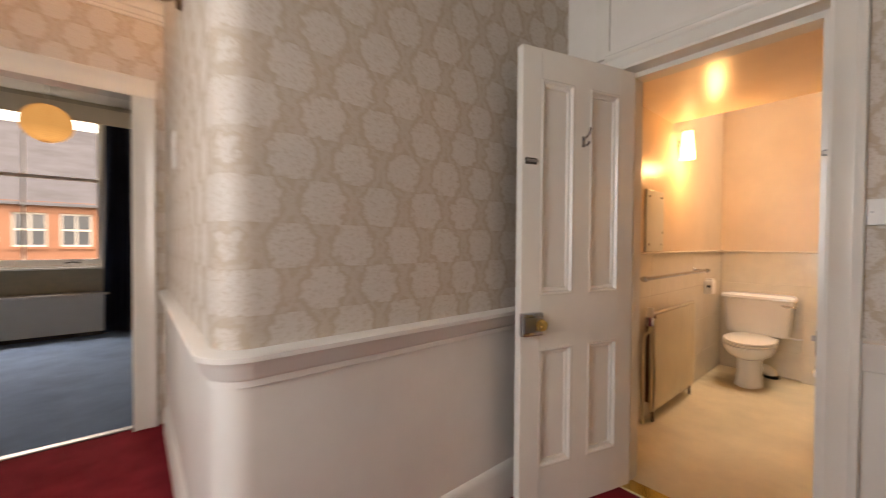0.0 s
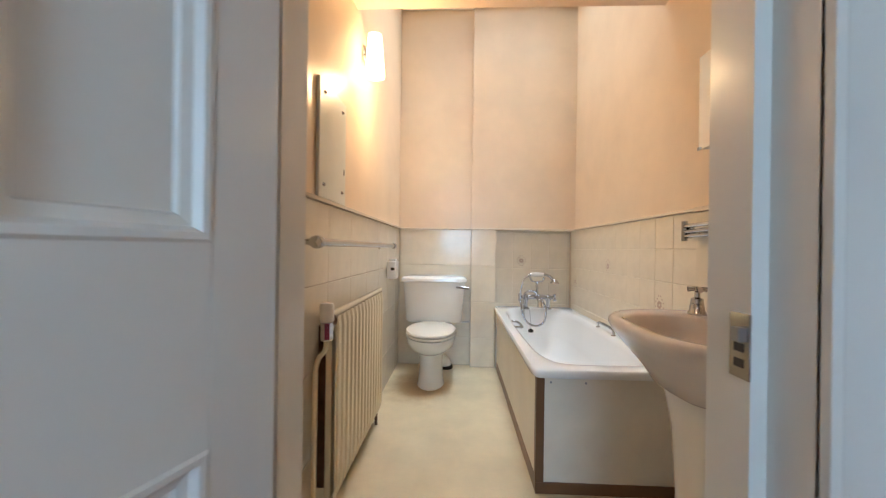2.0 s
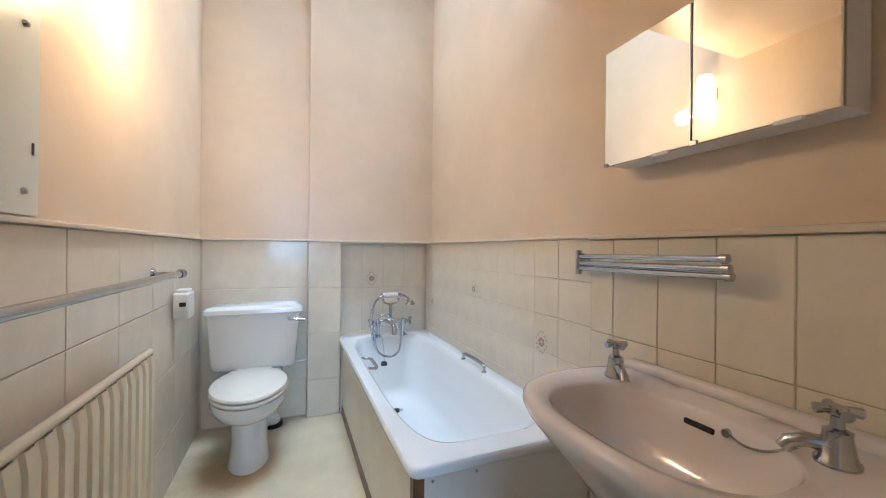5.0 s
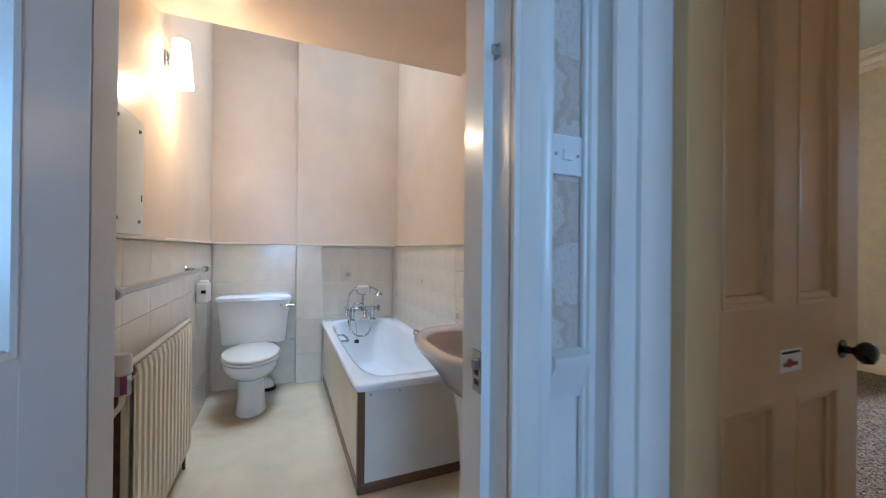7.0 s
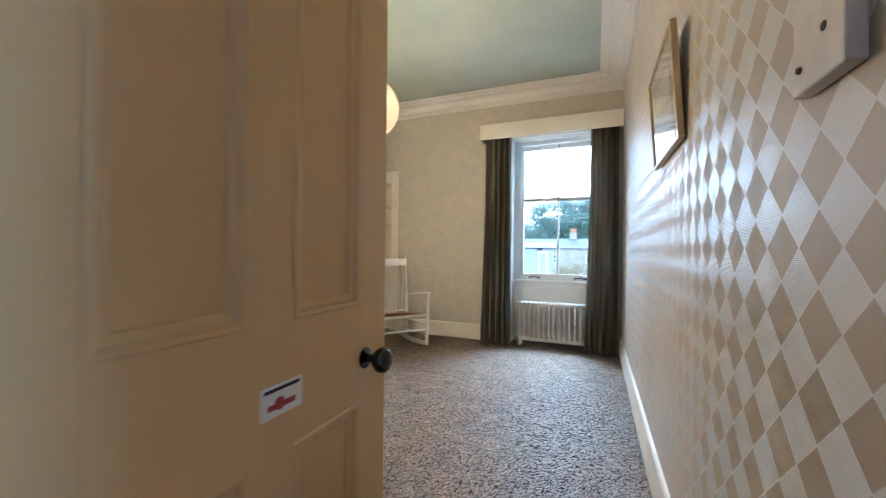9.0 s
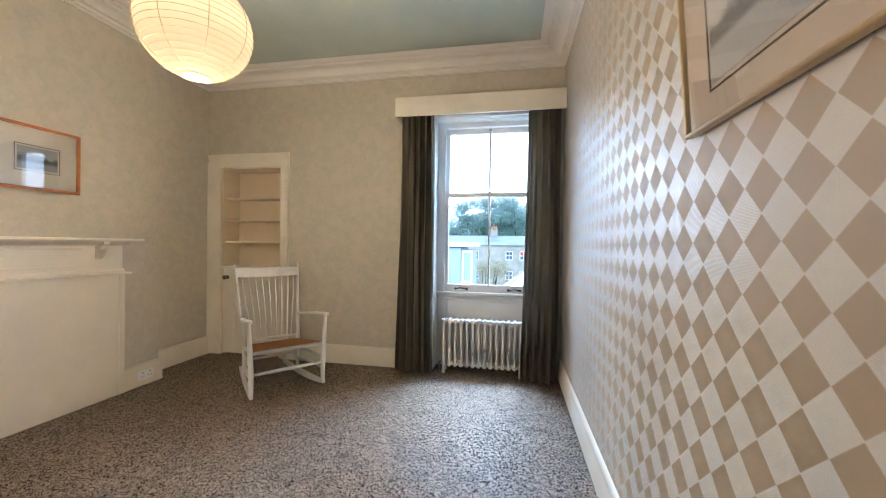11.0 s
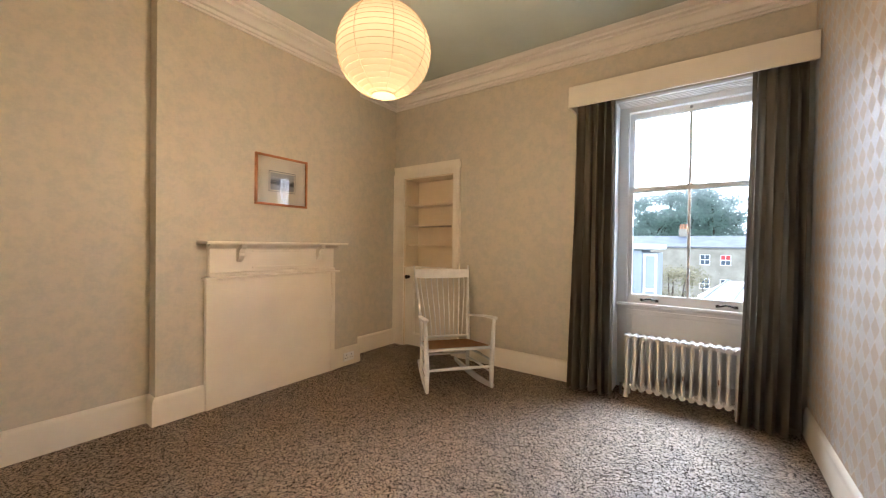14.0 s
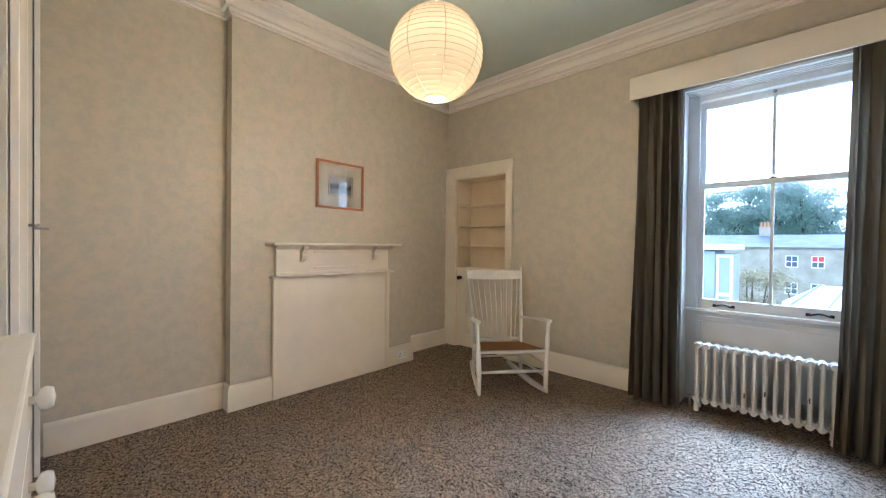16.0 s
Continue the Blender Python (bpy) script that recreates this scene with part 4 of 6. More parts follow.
part("hose", tube(smooth_path(hose_pts), 0.0078, sides=10), chrome, mixer, "coiled chrome hose", smooth=60)
part("plug_chain", tube(smooth_path([(MX - 0.01, MY + 0.065, 0.508), (MX - 0.06, MY + 0.07, 0.50), (MX - 0.11, MY + 0.07, 0.43), (MX - 0.12, MY + 0.07, 0.37)]), 0.0022, sides=6), steel, mixer)
part("plug", lathe([(0.001, 0.340), (0.022, 0.343), (0.020, 0.362), (0.004, 0.37)], origin=(MX - 0.12, MY + 0.07, 0.0)), black_knob, mixer, "black rubber plug", smooth=40)

# toilet
toilet = thing("toilet", "white close-coupled toilet with ivory plastic seat", "toilet")
TY = 0.715


def egg(cx, hx, hy, z, count=36, nose=0.25):
    pts = []
    for k in range(count):
        a = 2 * math.pi * k / count
        c, s = math.cos(a), math.sin(a)
        w = hy * (1 - nose * 0.5 * (1 - c) * 0.35)
        pts.append((cx + hx * c, TY + w * s * (1.0 if c > -0.3 else 1.0), z))
    return pts


part("pedestal", loft([egg(4.225, 0.165, 0.104, 0.004), egg(4.225, 0.160, 0.098, 0.03), egg(4.235, 0.148, 0.090, 0.12), egg(4.235, 0.150, 0.092, 0.24)], cap0=True), china, toilet, smooth=50)
part("bowl", loft([egg(4.235, 0.150, 0.092, 0.236), egg(4.225, 0.185, 0.125, 0.252), egg(4.21, 0.232, 0.168, 0.288), egg(4.205, 0.256, 0.186, 0.330), egg(4.205, 0.260, 0.188, 0.362), egg(4.205, 0.20, 0.14, 0.366)]), china, toilet, smooth=50)
part("seat", loft([egg(4.215, 0.262, 0.190, 0.367), egg(4.215, 0.266, 0.194, 0.372), egg(4.215, 0.264, 0.192, 0.382), egg(4.215, 0.255, 0.184, 0.384)], cap0=True), seat_plastic, toilet, "ivory plastic seat", smooth=40)
part("seat_lid", loft([egg(4.22, 0.262, 0.190, 0.389), egg(4.22, 0.266, 0.194, 0.393), egg(4.22, 0.262, 0.190, 0.403), egg(4.22, 0.245, 0.176, 0.409)], cap0=True), seat_plastic, toilet, "closed ivory plastic lid", smooth=40)
for s in (-1, 1):
    part("seat_hinge", tube([(4.465, TY + s * 0.075 - 0.02, 0.397), (4.465, TY + s * 0.075 + 0.02, 0.397)], 0.012, sides=12), seat_plastic, toilet, smooth=50)
part("ledge", box(4.40, 4.63, TY - 0.15, TY + 0.15, 0.31, 0.372, bevel=0.02, segments=3), china, toilet, smooth=40)


def cist_ring(grow, z, x_front):
    return ring_shape((x_front + 4.635) / 2, TY, (4.635 - x_front) / 2, 0.225 + grow, z, 9, 40)


cistern = part("cistern", loft([cist_ring(-0.012, 0.398, 4.475), cist_ring(0.0, 0.415, 4.465), cist_ring(0.025, 0.715, 4.445), cist_ring(0.026, 0.722, 4.445)], cap0=True), china, toilet, "white china cistern", smooth=40)
part("cistern_lid", loft([cist_ring(0.034, 0.722, 4.436), cist_ring(0.040, 0.730, 4.430), cist_ring(0.038, 0.752, 4.432), cist_ring(0.020, 0.766, 4.452), cist_ring(-0.02, 0.770, 4.49)], cap0=True), china, cistern, smooth=40)
part("lever", tube([(4.445, TY - 0.185, 0.690), (4.425, TY - 0.185, 0.690), (4.418, TY - 0.21, 0.688), (4.415, TY - 0.275, 0.684)], [0.009, 0.009, 0.008, 0.011], sides=12), chrome, cistern, "chrome flush lever", smooth=60)
part("soil_pipe", tube(smooth_path([(4.38, TY - 0.02, 0.12), (4.48, TY - 0.05, 0.10), (4.55, TY - 0.09, 0.06), (4.57, TY - 0.10, 0.004)]), 0.045, sides=16), white_plastic, toilet, "white waste pipe", smooth=50)
part("pipe_collar", lathe([(0.055, 0.004), (0.058, 0.010), (0.056, 0.03), (0.046, 0.035)], origin=(4.57, TY - 0.10, 0)), black_knob, toilet, "dark floor collar", smooth=50)
part("feed_pipe", tube(smooth_path([(4.60, TY - 0.19, 0.40), (4.60, TY - 0.215, 0.385), (4.61, TY - 0.25, 0.38), (4.64, TY - 0.29, 0.38)]), 0.008, sides=10), white_plastic, toilet, "white feed pipe", smooth=60)

# basin on pedestal
basin = thing("pedestal_basin", "mauve-grey china basin on a white pedestal", "basin")
BC = 2.545


def basin_ring(fw, fb, z, inset=0.0, count=56, y_back=-0.415):
    """Plan of the basin: straight back at the wall, bowed front with narrowing corners."""
    pts = []
    for k in range(count):
        a = 2 * math.pi * k / count
        c, s = math.cos(a), math.sin(a)
        x = math.copysign(abs(c) ** (2 / 3.4), c)
        y = math.copysign(abs(s) ** (2 / 3.0), s)
        depth = (fb - y_back) / 2
        yy = (fb + y_back) / 2 + depth * y
        w = fw * (1.0 - 0.16 * max(0.0, y) ** 2)
        pts.append((BC + (w - inset) * x, yy if inset == 0 else (fb + y_back) / 2 + (depth - inset) * y, z))
    return pts


def bowl_ring(hx, hy, z, cy=-0.140, power=2.7):
    return ring_shape(BC, cy, hx, hy, z, power, 56)


part("bowl", loft([basin_ring(0.13, -0.10, 0.585), basin_ring(0.17, -0.055, 0.610), basin_ring(0.218, -0.028, 0.655), basin_ring(0.274, 0.018, 0.712), basin_ring(0.303, 0.042, 0.745), basin_ring(0.315, 0.051, 0.764), basin_ring(0.314, 0.050, 0.776), basin_ring(0.305, 0.041, 0.785),
                   basin_ring(0.290, 0.028, 0.786), bowl_ring(0.222, 0.152, 0.782), bowl_ring(0.214, 0.146, 0.774), bowl_ring(0.204, 0.138, 0.735), bowl_ring(0.180, 0.118, 0.68), bowl_ring(0.135, 0.085, 0.635), bowl_ring(0.06, 0.04, 0.62)], cap0=True), basin_china, basin, "glossy mauve-grey bowl", smooth=55)
part("upstand", box(BC - 0.275, BC + 0.275, -0.413, -0.362, 0.778, 0.806, bevel=0.012, segments=3), basin_china, basin, "raised back ledge", smooth=50)
part("pedestal", loft([ring_shape(BC, -0.215, 0.125, 0.115, 0.004, 3), ring_shape(BC, -0.215, 0.120, 0.11, 0.05, 3), ring_shape(BC, -0.215, 0.105, 0.098, 0.28, 3), ring_shape(BC, -0.215, 0.120, 0.108, 0.48, 3), ring_shape(BC, -0.215, 0.150, 0.128, 0.612, 3)], cap0=True), china, basin, "white china pedestal", smooth=50)
part("overflow_slot", box(BC - 0.030, BC + 0.034, -0.290, -0.2765, 0.740, 0.753, bevel=0.004), black_knob, basin, "dark overflow slot")
part("waste", lathe([(0.001, 0.625), (0.018, 0.625), (0.022, 0.621)], origin=(BC, -0.140, 0)), steel, basin, smooth=50)
part("trap", tube(smooth_path([(BC - 0.06, -0.30, 0.60), (BC - 0.06, -0.30, 0.52), (BC - 0.06, -0.34, 0.49), (BC - 0.06, -0.41, 0.49)]), 0.018, sides=14), white_plastic, basin, "white plastic waste trap", smooth=60)


def pillar_tap(x, label, turn):
    t = thing("basin_tap", label, "tap", pose(x, -0.275, 0.784, 0, 0, turn), group="basin taps")
    part("body", lathe([(0.028, 0.0), (0.028, 0.007), (0.024, 0.011), (0.018, 0.046), (0.0185, 0.052), (0.009, 0.057), (0.008, 0.074), (0.013, 0.078), (0.013, 0.090), (0.001, 0.094)]), chrome, t, smooth=45)
    part("spout", tube([(0, 0.006, 0.026), (0, 0.035, 0.027), (0, 0.056, 0.018), (0, 0.062, 0.006)], [0.013, 0.012, 0.011, 0.012], sides=12), chrome, t, smooth=60)
    hd = bmesh.new()
    for a in (15, 105):
        c, s = 0.028 * math.cos(radians(a)), 0.028 * math.sin(radians(a))
        add_tube(hd, [(-c, -s, 0.083), (-c * 0.5, -s * 0.5, 0.085), (c * 0.5, s * 0.5, 0.085), (c, s, 0.083)], [0.009, 0.007, 0.007, 0.009], sides=10)
    part("cross_handle", hd, chrome, t, smooth=50)
    return t


pillar_tap(BC + 0.214, "chrome pillar tap with cross handle on the basin", 62)
pillar_tap(BC - 0.214, "chrome pillar tap with cross handle on the basin", -62)
chain = thing("basin_plug_chain", "chrome plug chain hanging over the basin edge", "plug chain")
links = [(BC - 0.055, -0.279, 0.757), (BC - 0.085, -0.272, 0.750), (BC - 0.125, -0.266, 0.760), (BC - 0.17, -0.262, 0.790)]
for a, b in zip(smooth_path(links, 7), smooth_path(links, 7)[1:]):
    m = (Vector(a) + Vector(b)) / 2
    part("link", tube([m + (Vector(a) - m) * 0.75, m + (Vector(b) - m) * 0.75], 0.0026, sides=6), chrome, chain)
part("stay", lathe([(0.001, -0.274), (0.008, -0.274), (0.009, -0.286)], axis="Y", origin=(BC - 0.053, 0, 0.757), sides=12), chrome, chain, smooth=40)

# mirror cabinet
cab = thing("mirror_cabinet", "white wall cabinet with two mirror doors", "cabinet")
part("carcass", box(2.353, 2.863, -0.438, -0.345, 1.362, 1.69, bevel=0.002), white_plastic, cab, "white carcass")
for x0, x1 in ((2.610, 2.864), (2.352, 2.606)):
    d = part("door", box(x0, x1, -0.345, -0.337, 1.360, 1.692, bevel=0.0015), mirror, cab, "mirror door")
    part("edge", box(x0 - 0.001, x0 + 0.002, -0.346, -0.3365, 1.361, 1.691), steel, d)
    part("pull", box(x0 + 0.05, x0 + 0.095, -0.340, -0.330, 1.352, 1.362, bevel=0.002), white_plastic, d, "small plastic finger pull")
    part("clip", box(x1 - 0.012, x1, -0.339, -0.333, 1.357, 1.368), steel, d)

# three-arm towel rail
rail3 = thing("swinging_towel_rail", "chrome three-arm swinging towel rail", "towel rail")
part("wall_plate", lathe([(0.001, -0.389), (0.022, -0.391), (0.03, -0.405), (0.03, -0.4075)], axis="Y", origin=(3.02, 0, 1.075)), chrome, rail3, smooth=45)
part("bracket", tube([(3.02, -0.385, 1.035), (3.02, -0.385, 1.115)], 0.011, sides=12), chrome, rail3, smooth=45)
for k, (z, y2) in enumerate(((1.094, -0.345), (1.072, -0.352), (1.055, -0.360))):
    arm = part("arm", tube([(3.015, -0.385, z), (2.545, y2, z + 0.004)], 0.008, sides=14), chrome, rail3, smooth=50)
    part("end_cap", lathe([(0.001, 0.0), (0.0105, 0.001), (0.0105, 0.016), (0.001, 0.018)], axis="X", origin=(2.53, y2 - 0.001, z + 0.004), sides=14), chrome, arm, smooth=40)

# long towel rail over the radiator
rail1 = thing("towel_rail", "long chrome towel rail on white wall brackets", "towel rail")
part("bar", tube([(2.52, 0.925, 1.005), (3.80, 0.925, 1.005)], 0.0125, sides=16), chrome, rail1, smooth=50)
for x in (2.53, 3.79):
    b = part("bracket", tube([(x, 1.02, 1.005), (x, 0.935, 1.005)], [0.009, 0.009], sides=12), chrome, rail1, smooth=50)
    part("socket", lathe([(0.001, x - 0.018), (0.018, x - 0.016), (0.020, x), (0.018, x + 0.016), (0.001, x + 0.018)], axis="X", origin=(0, 0.925, 1.005), sides=18), chrome, b, smooth=50)
    part("flange", lathe([(0.001, 1.010), (0.02, 1.012), (0.022, 1.0195)], axis="Y", origin=(x, 0, 1.005), sides=16), chrome, b, smooth=50)

# pale painted board with screws
board_paint = surface("pale_green_white_board", (0.72, 0.73, 0.66), 0.35, vary=0.05, coarse=3, bump=0.05)
board = thing("wall_board", "pale painted board screwed to the bathroom wall", "board")
part("board", box(2.785, 3.092, 1.021, 1.034, 1.172, 1.605, bevel=0.003), board_paint, board)
for x in (2.83, 3.04):
    for z in (1.222, 1.56):
        part("screw", lathe([(0.001, 1.014), (0.006, 1.015), (0.008, 1.021)], axis="Y", origin=(x, 0, z), sides=12), chrome, board, smooth=40)
part("keyhole", box(3.066, 3.072, 1.0195, 1.0215, 1.30, 1.325), dark_gap, board, "small dark slot")

disp = thing("air_freshener", "white plastic dispenser fixed on the tiles", "dispenser")
part("body", box(4.06, 4.17, 0.955, 1.021, 0.775, 0.90, bevel=0.012, segments=3), white_plastic, disp, smooth=40)
part("cap", box(4.075, 4.155, 0.962, 1.015, 0.898, 0.915, bevel=0.008), white_plastic, disp, smooth=40)
part("window", box(4.057, 4.0605, 0.967, 0.993, 0.836, 0.856), black_knob, disp, "dark display window")

# panel radiator
rad = thing("panel_radiator", "cream steel panel radiator with vertical flutes", "radiator")
bm = bmesh.new()
n, x0, x1 = 14, 2.775, 3.575
prof = []
for i in range(n):
    a, w = x0 + (x1 - x0) * i / n, (x1 - x0) / n
    prof += [(a, 0.950), (a + 0.24 * w, 0.950), (a + 0.36 * w, 0.9435), (a + 0.50 * w, 0.942), (a + 0.86 * w, 0.9435)]
prof.append((x1, 0.954))
cols = [[bm.verts.new((x, y + (0.006 if z in (0.10, 0.745) else 0), z)) for z in (0.10, 0.135, 0.705, 0.745)] for x, y in prof]
for a, b in zip(cols, cols[1:]):
    for k in range(3):
        bm.faces.new((a[k], b[k], b[k + 1], a[k + 1]))
part("front_panel", bm, rad_cream, rad, "fluted cream front panel", smooth=25)
part("back_panel", box(x0, x1, 0.962, 0.985, 0.10, 0.745, bevel=0.004), rad_cream, rad)
part("top_seam", tube([(x0 - 0.004, 0.965, 0.752), (x1 + 0.004, 0.965, 0.752)], 0.013, sides=12), rad_cream, rad, "rolled top edge", smooth=50)
part("bottom_seam", tube([(x0 - 0.004, 0.965, 0.095), (x1 + 0.004, 0.965, 0.095)], 0.013, sides=12), rad_cream, rad, "rolled bottom edge", smooth=50)
# Rust-dark sheet added behind the panels: the shade there put into its colour.
part("shade_sheet", box(x0 + 0.02, x1 - 0.02, 0.99, 1.018, 0.13, 0.71), rust, rad, "dark sheet with the shade behind the radiator in its colour")
for x in (2.95, 3.40):
    part("wall_bracket", box(x - 0.012, x + 0.012, 0.985, 1.021, 0.18, 0.66), rad_cream, rad)
for x in (x0 + 0.03, x1 - 0.03):
    part("foot", tube([(x, 0.97, 0.095), (x, 0.97, 0.005)], 0.008, sides=10), rust, rad, "rusty foot pipe")
valve = part("thermostat_valve", tube([(2.765, 0.965, 0.715), (2.728, 0.965, 0.715)], [0.017, 0.02], sides=14), chrome, rad, "chrome valve with white thermostatic head", smooth=45)
part("head", lathe([(0.018, 0.735), (0.024, 0.742), (0.024, 0.79), (0.020, 0.80), (0.001, 0.80)], origin=(2.728, 0.965, 0), sides=18), white_plastic, valve, "white valve head", smooth=40)
part("union_nut", lathe([(0.02, 0.675), (0.022, 0.68), (0.022, 0.735), (0.018, 0.737)], origin=(2.728, 0.965, 0), sides=8), chrome, valve)
part("supply_pipe", tube(smooth_path([(2.728, 0.965, 0.68), (2.728, 0.97, 0.64), (2.725, 0.995, 0.60), (2.72, 1.00, 0.50), (2.72, 1.00, 0.10), (2.72, 1.00, 0.005)]), 0.0085, sides=10), rad_cream, rad, "cream painted supply pipe", smooth=60)
part("rust_collar", lathe([(0.018, 2.748), (0.022, 2.758), (0.022, 2.772), (0.016, 2.776)], axis="X", origin=(0, 0.965, 0.735), sides=14), rust, rad, "rusty plug", smooth=45)

# bathroom wall lamp
wl = thing("bathroom_wall_lamp", "lit frosted glass cone lamp on the bathroom wall", "wall lamp")
part("back_plate", box(3.395, 3.465, 1.028, 1.0345, 1.97, 2.05, bevel=0.002), chrome, wl, "chrome back plate")
part("arm", tube([(3.43, 1.030, 2.01), (3.43, 0.985, 2.01)], 0.008), chrome, wl, smooth=50)
part("shade", lathe([(0.032, 2.110), (0.035, 2.112), (0.053, 1.895), (0.0495, 1.895), (0.032, 2.105)], origin=(3.43, 0.978, 0), sides=28), emit_mat("lit_frosted_glass", (1.0, 0.72, 0.40), 5, (0.9, 0.88, 0.84)), wl, "lit frosted white glass cone shade", smooth=50)
lamp("bathroom_lamp_light", "POINT", 13.5, AMBER, (3.43, 0.80, 1.85), radius=0.035)

# ---- bedroom ----
win_white = surface("white_window_paint", (0.78, 0.78, 0.76), 0.35, vary=0.05, coarse=5, fine=40, bump=0.12)


def sash_window(name, label, x0, x1, y, z0, z1, meet, face, bars=1, lifts=True):
    """A vertical sliding sash window in an opening along x; face is +1 when the room lies towards +y."""
    w = thing(name, label, "window")
    w["kind"] = "structure"
    f = 0.07
    frame_ = part("case_frame", boxes((x0, x0 + f, y - 0.07, y + 0.045, z0, z1), (x1 - f, x1, y - 0.07, y + 0.045, z0, z1), (x0 + f, x1 - f, y - 0.07, y + 0.045, z1 - 0.055, z1)), win_white, w, "white box frame")
    for side in (x0 + f, x1 - f - 0.012):
        part("staff_bead", box(side, side + 0.012, y + face * 0.030, y + face * 0.046, z0 + 0.03, z1 - 0.055, bevel=0.003), win_white, frame_)
    a, b = x0 + f, x1 - f
    for tag, yy, lo, hi, low_rail, top_rail in (("upper_sash", y - face * 0.030, meet - 0.018, z1 - 0.055, 0.036, 0.050), ("lower_sash", y + face * 0.012, z0 + 0.030, meet + 0.018, 0.075, 0.036)):
        st, t = 0.045, 0.018
        sash = part(tag, boxes((a, a + st, yy - t, yy + t, lo, hi), (b - st, b, yy - t, yy + t, lo, hi), (a + st, b - st, yy - t, yy + t, lo, lo + low_rail), (a + st, b - st, yy - t, yy + t, hi - top_rail, hi)), win_white, w, "white painted sash")
        n = bars + 1
        span = (b - a - 2 * st) / n
        for k in range(n):
            g0 = a + st + span * k
            if k:
                part("glazing_bar", box(g0 - 0.011, g0 + 0.011, yy - t, yy + t, lo + low_rail, hi - top_rail, bevel=0.003), win_white, sash)
            pane = part("pane", box(g0 + 0.0112 * (k > 0), g0 + span - 0.0112 * (k < n - 1), yy - 0.002, yy + 0.002, lo + low_rail, hi - top_rail), glass, sash, "clear glass pane")
            pane.visible_shadow = False
        if tag == "lower_sash" and lifts:
            for k in (0.22, 0.80):
                cx = a + (b - a) * k
                lift = part("sash_lift", tube(smooth_path([(cx - 0.055, yy + face * 0.020, lo + 0.028), (cx - 0.045, yy + face * 0.045, lo + 0.030), (cx, yy + face * 0.050, lo + 0.042), (cx + 0.045, yy + face * 0.045, lo + 0.030), (cx + 0.055, yy + face * 0.020, lo + 0.028)]), 0.007, sides=10), black_knob, sash, "dark cast sash lift", smooth=60)
                for e in (-0.058, 0.058):
                    part("lift_foot", box(cx + e - 0.012, cx + e + 0.012, yy + face * 0.018, yy + face * 0.026, lo + 0.018, lo + 0.040, bevel=0.003), black_knob, lift)
        if tag == "lower_sash":
            part("fastener", lathe([(0.001, 0.0), (0.022, 0.0), (0.022, 0.008), (0.008, 0.016), (0.001, 0.018)], origin=((a + b) / 2, yy, hi), sides=14), bronze, sash, "brass sash fastener", smooth=45)
        else:
            part("pull_hook", lathe([(0.001, 0.0), (0.014, 0.003), (0.012, 0.014), (0.001, 0.018)], axis="Y", origin=((a + b) / 2, yy + face * t, hi - 0.02), sides=12), steel, sash, smooth=45)
    part("sill", box(x0 - 0.0, x1 + 0.0, y - 0.07, y + face * 0.075, z0, z0 + 0.03, bevel=0.006), win_white, w, "white window sill")
    return w


sash_window("window_1", "tall white sash window with two-over-two panes", 1.185, 2.235, -4.845, 0.735, 2.475, 1.745, 1)
setting("trim_window_reveal", boxes((2.235, 2.2505, -4.965, -4.650, 0.003, 2.49), (1.1695, 1.185, -4.965, -4.650, 0.003, 2.49), (1.185, 2.235, -4.965, -4.650, 2.475, 2.4905), (1.185, 2.235, -4.862, -4.845, 0.003, 0.735)), win_white, "white panelled window linings", "window lining")
for z0, z1 in ((0.66, 0.70), (0.12, 0.16)):
    setting("trim_window_apron", box(1.26, 2.16, -4.846, -4.838, z0, z1, bevel=0.003), win_white, "white apron panel mouldings below the window", "window panelling")
for x in (1.26, 2.12):
    setting("trim_window_apron", box(x, x + 0.04, -4.8455, -4.8385, 0.16, 0.66, bevel=0.003), win_white, "white apron panel mouldings below the window", "window panelling")
for k in range(4):
    setting("trim_reveal_head", box(1.19, 2.23, -4.70 - k * 0.035, -4.684 - k * 0.035, 2.466, 2.476, bevel=0.003), win_white, "white mouldings at the window head", "window lining")

pelmet = thing("curtain_pelmet", "cream painted box pelmet over the window", "pelmet")
part("front_board", box(1.03, 2.585, -4.472, -4.450, 2.44, 2.618, bevel=0.003), cream_gloss, pelmet)
part("end_board", box(2.563, 2.585, -4.652, -4.472, 2.44, 2.618, bevel=0.003), cream_gloss, pelmet)
part("top_board", box(1.03, 2.563, -4.652, -4.472, 2.600, 2.616), cream_gloss, pelmet)


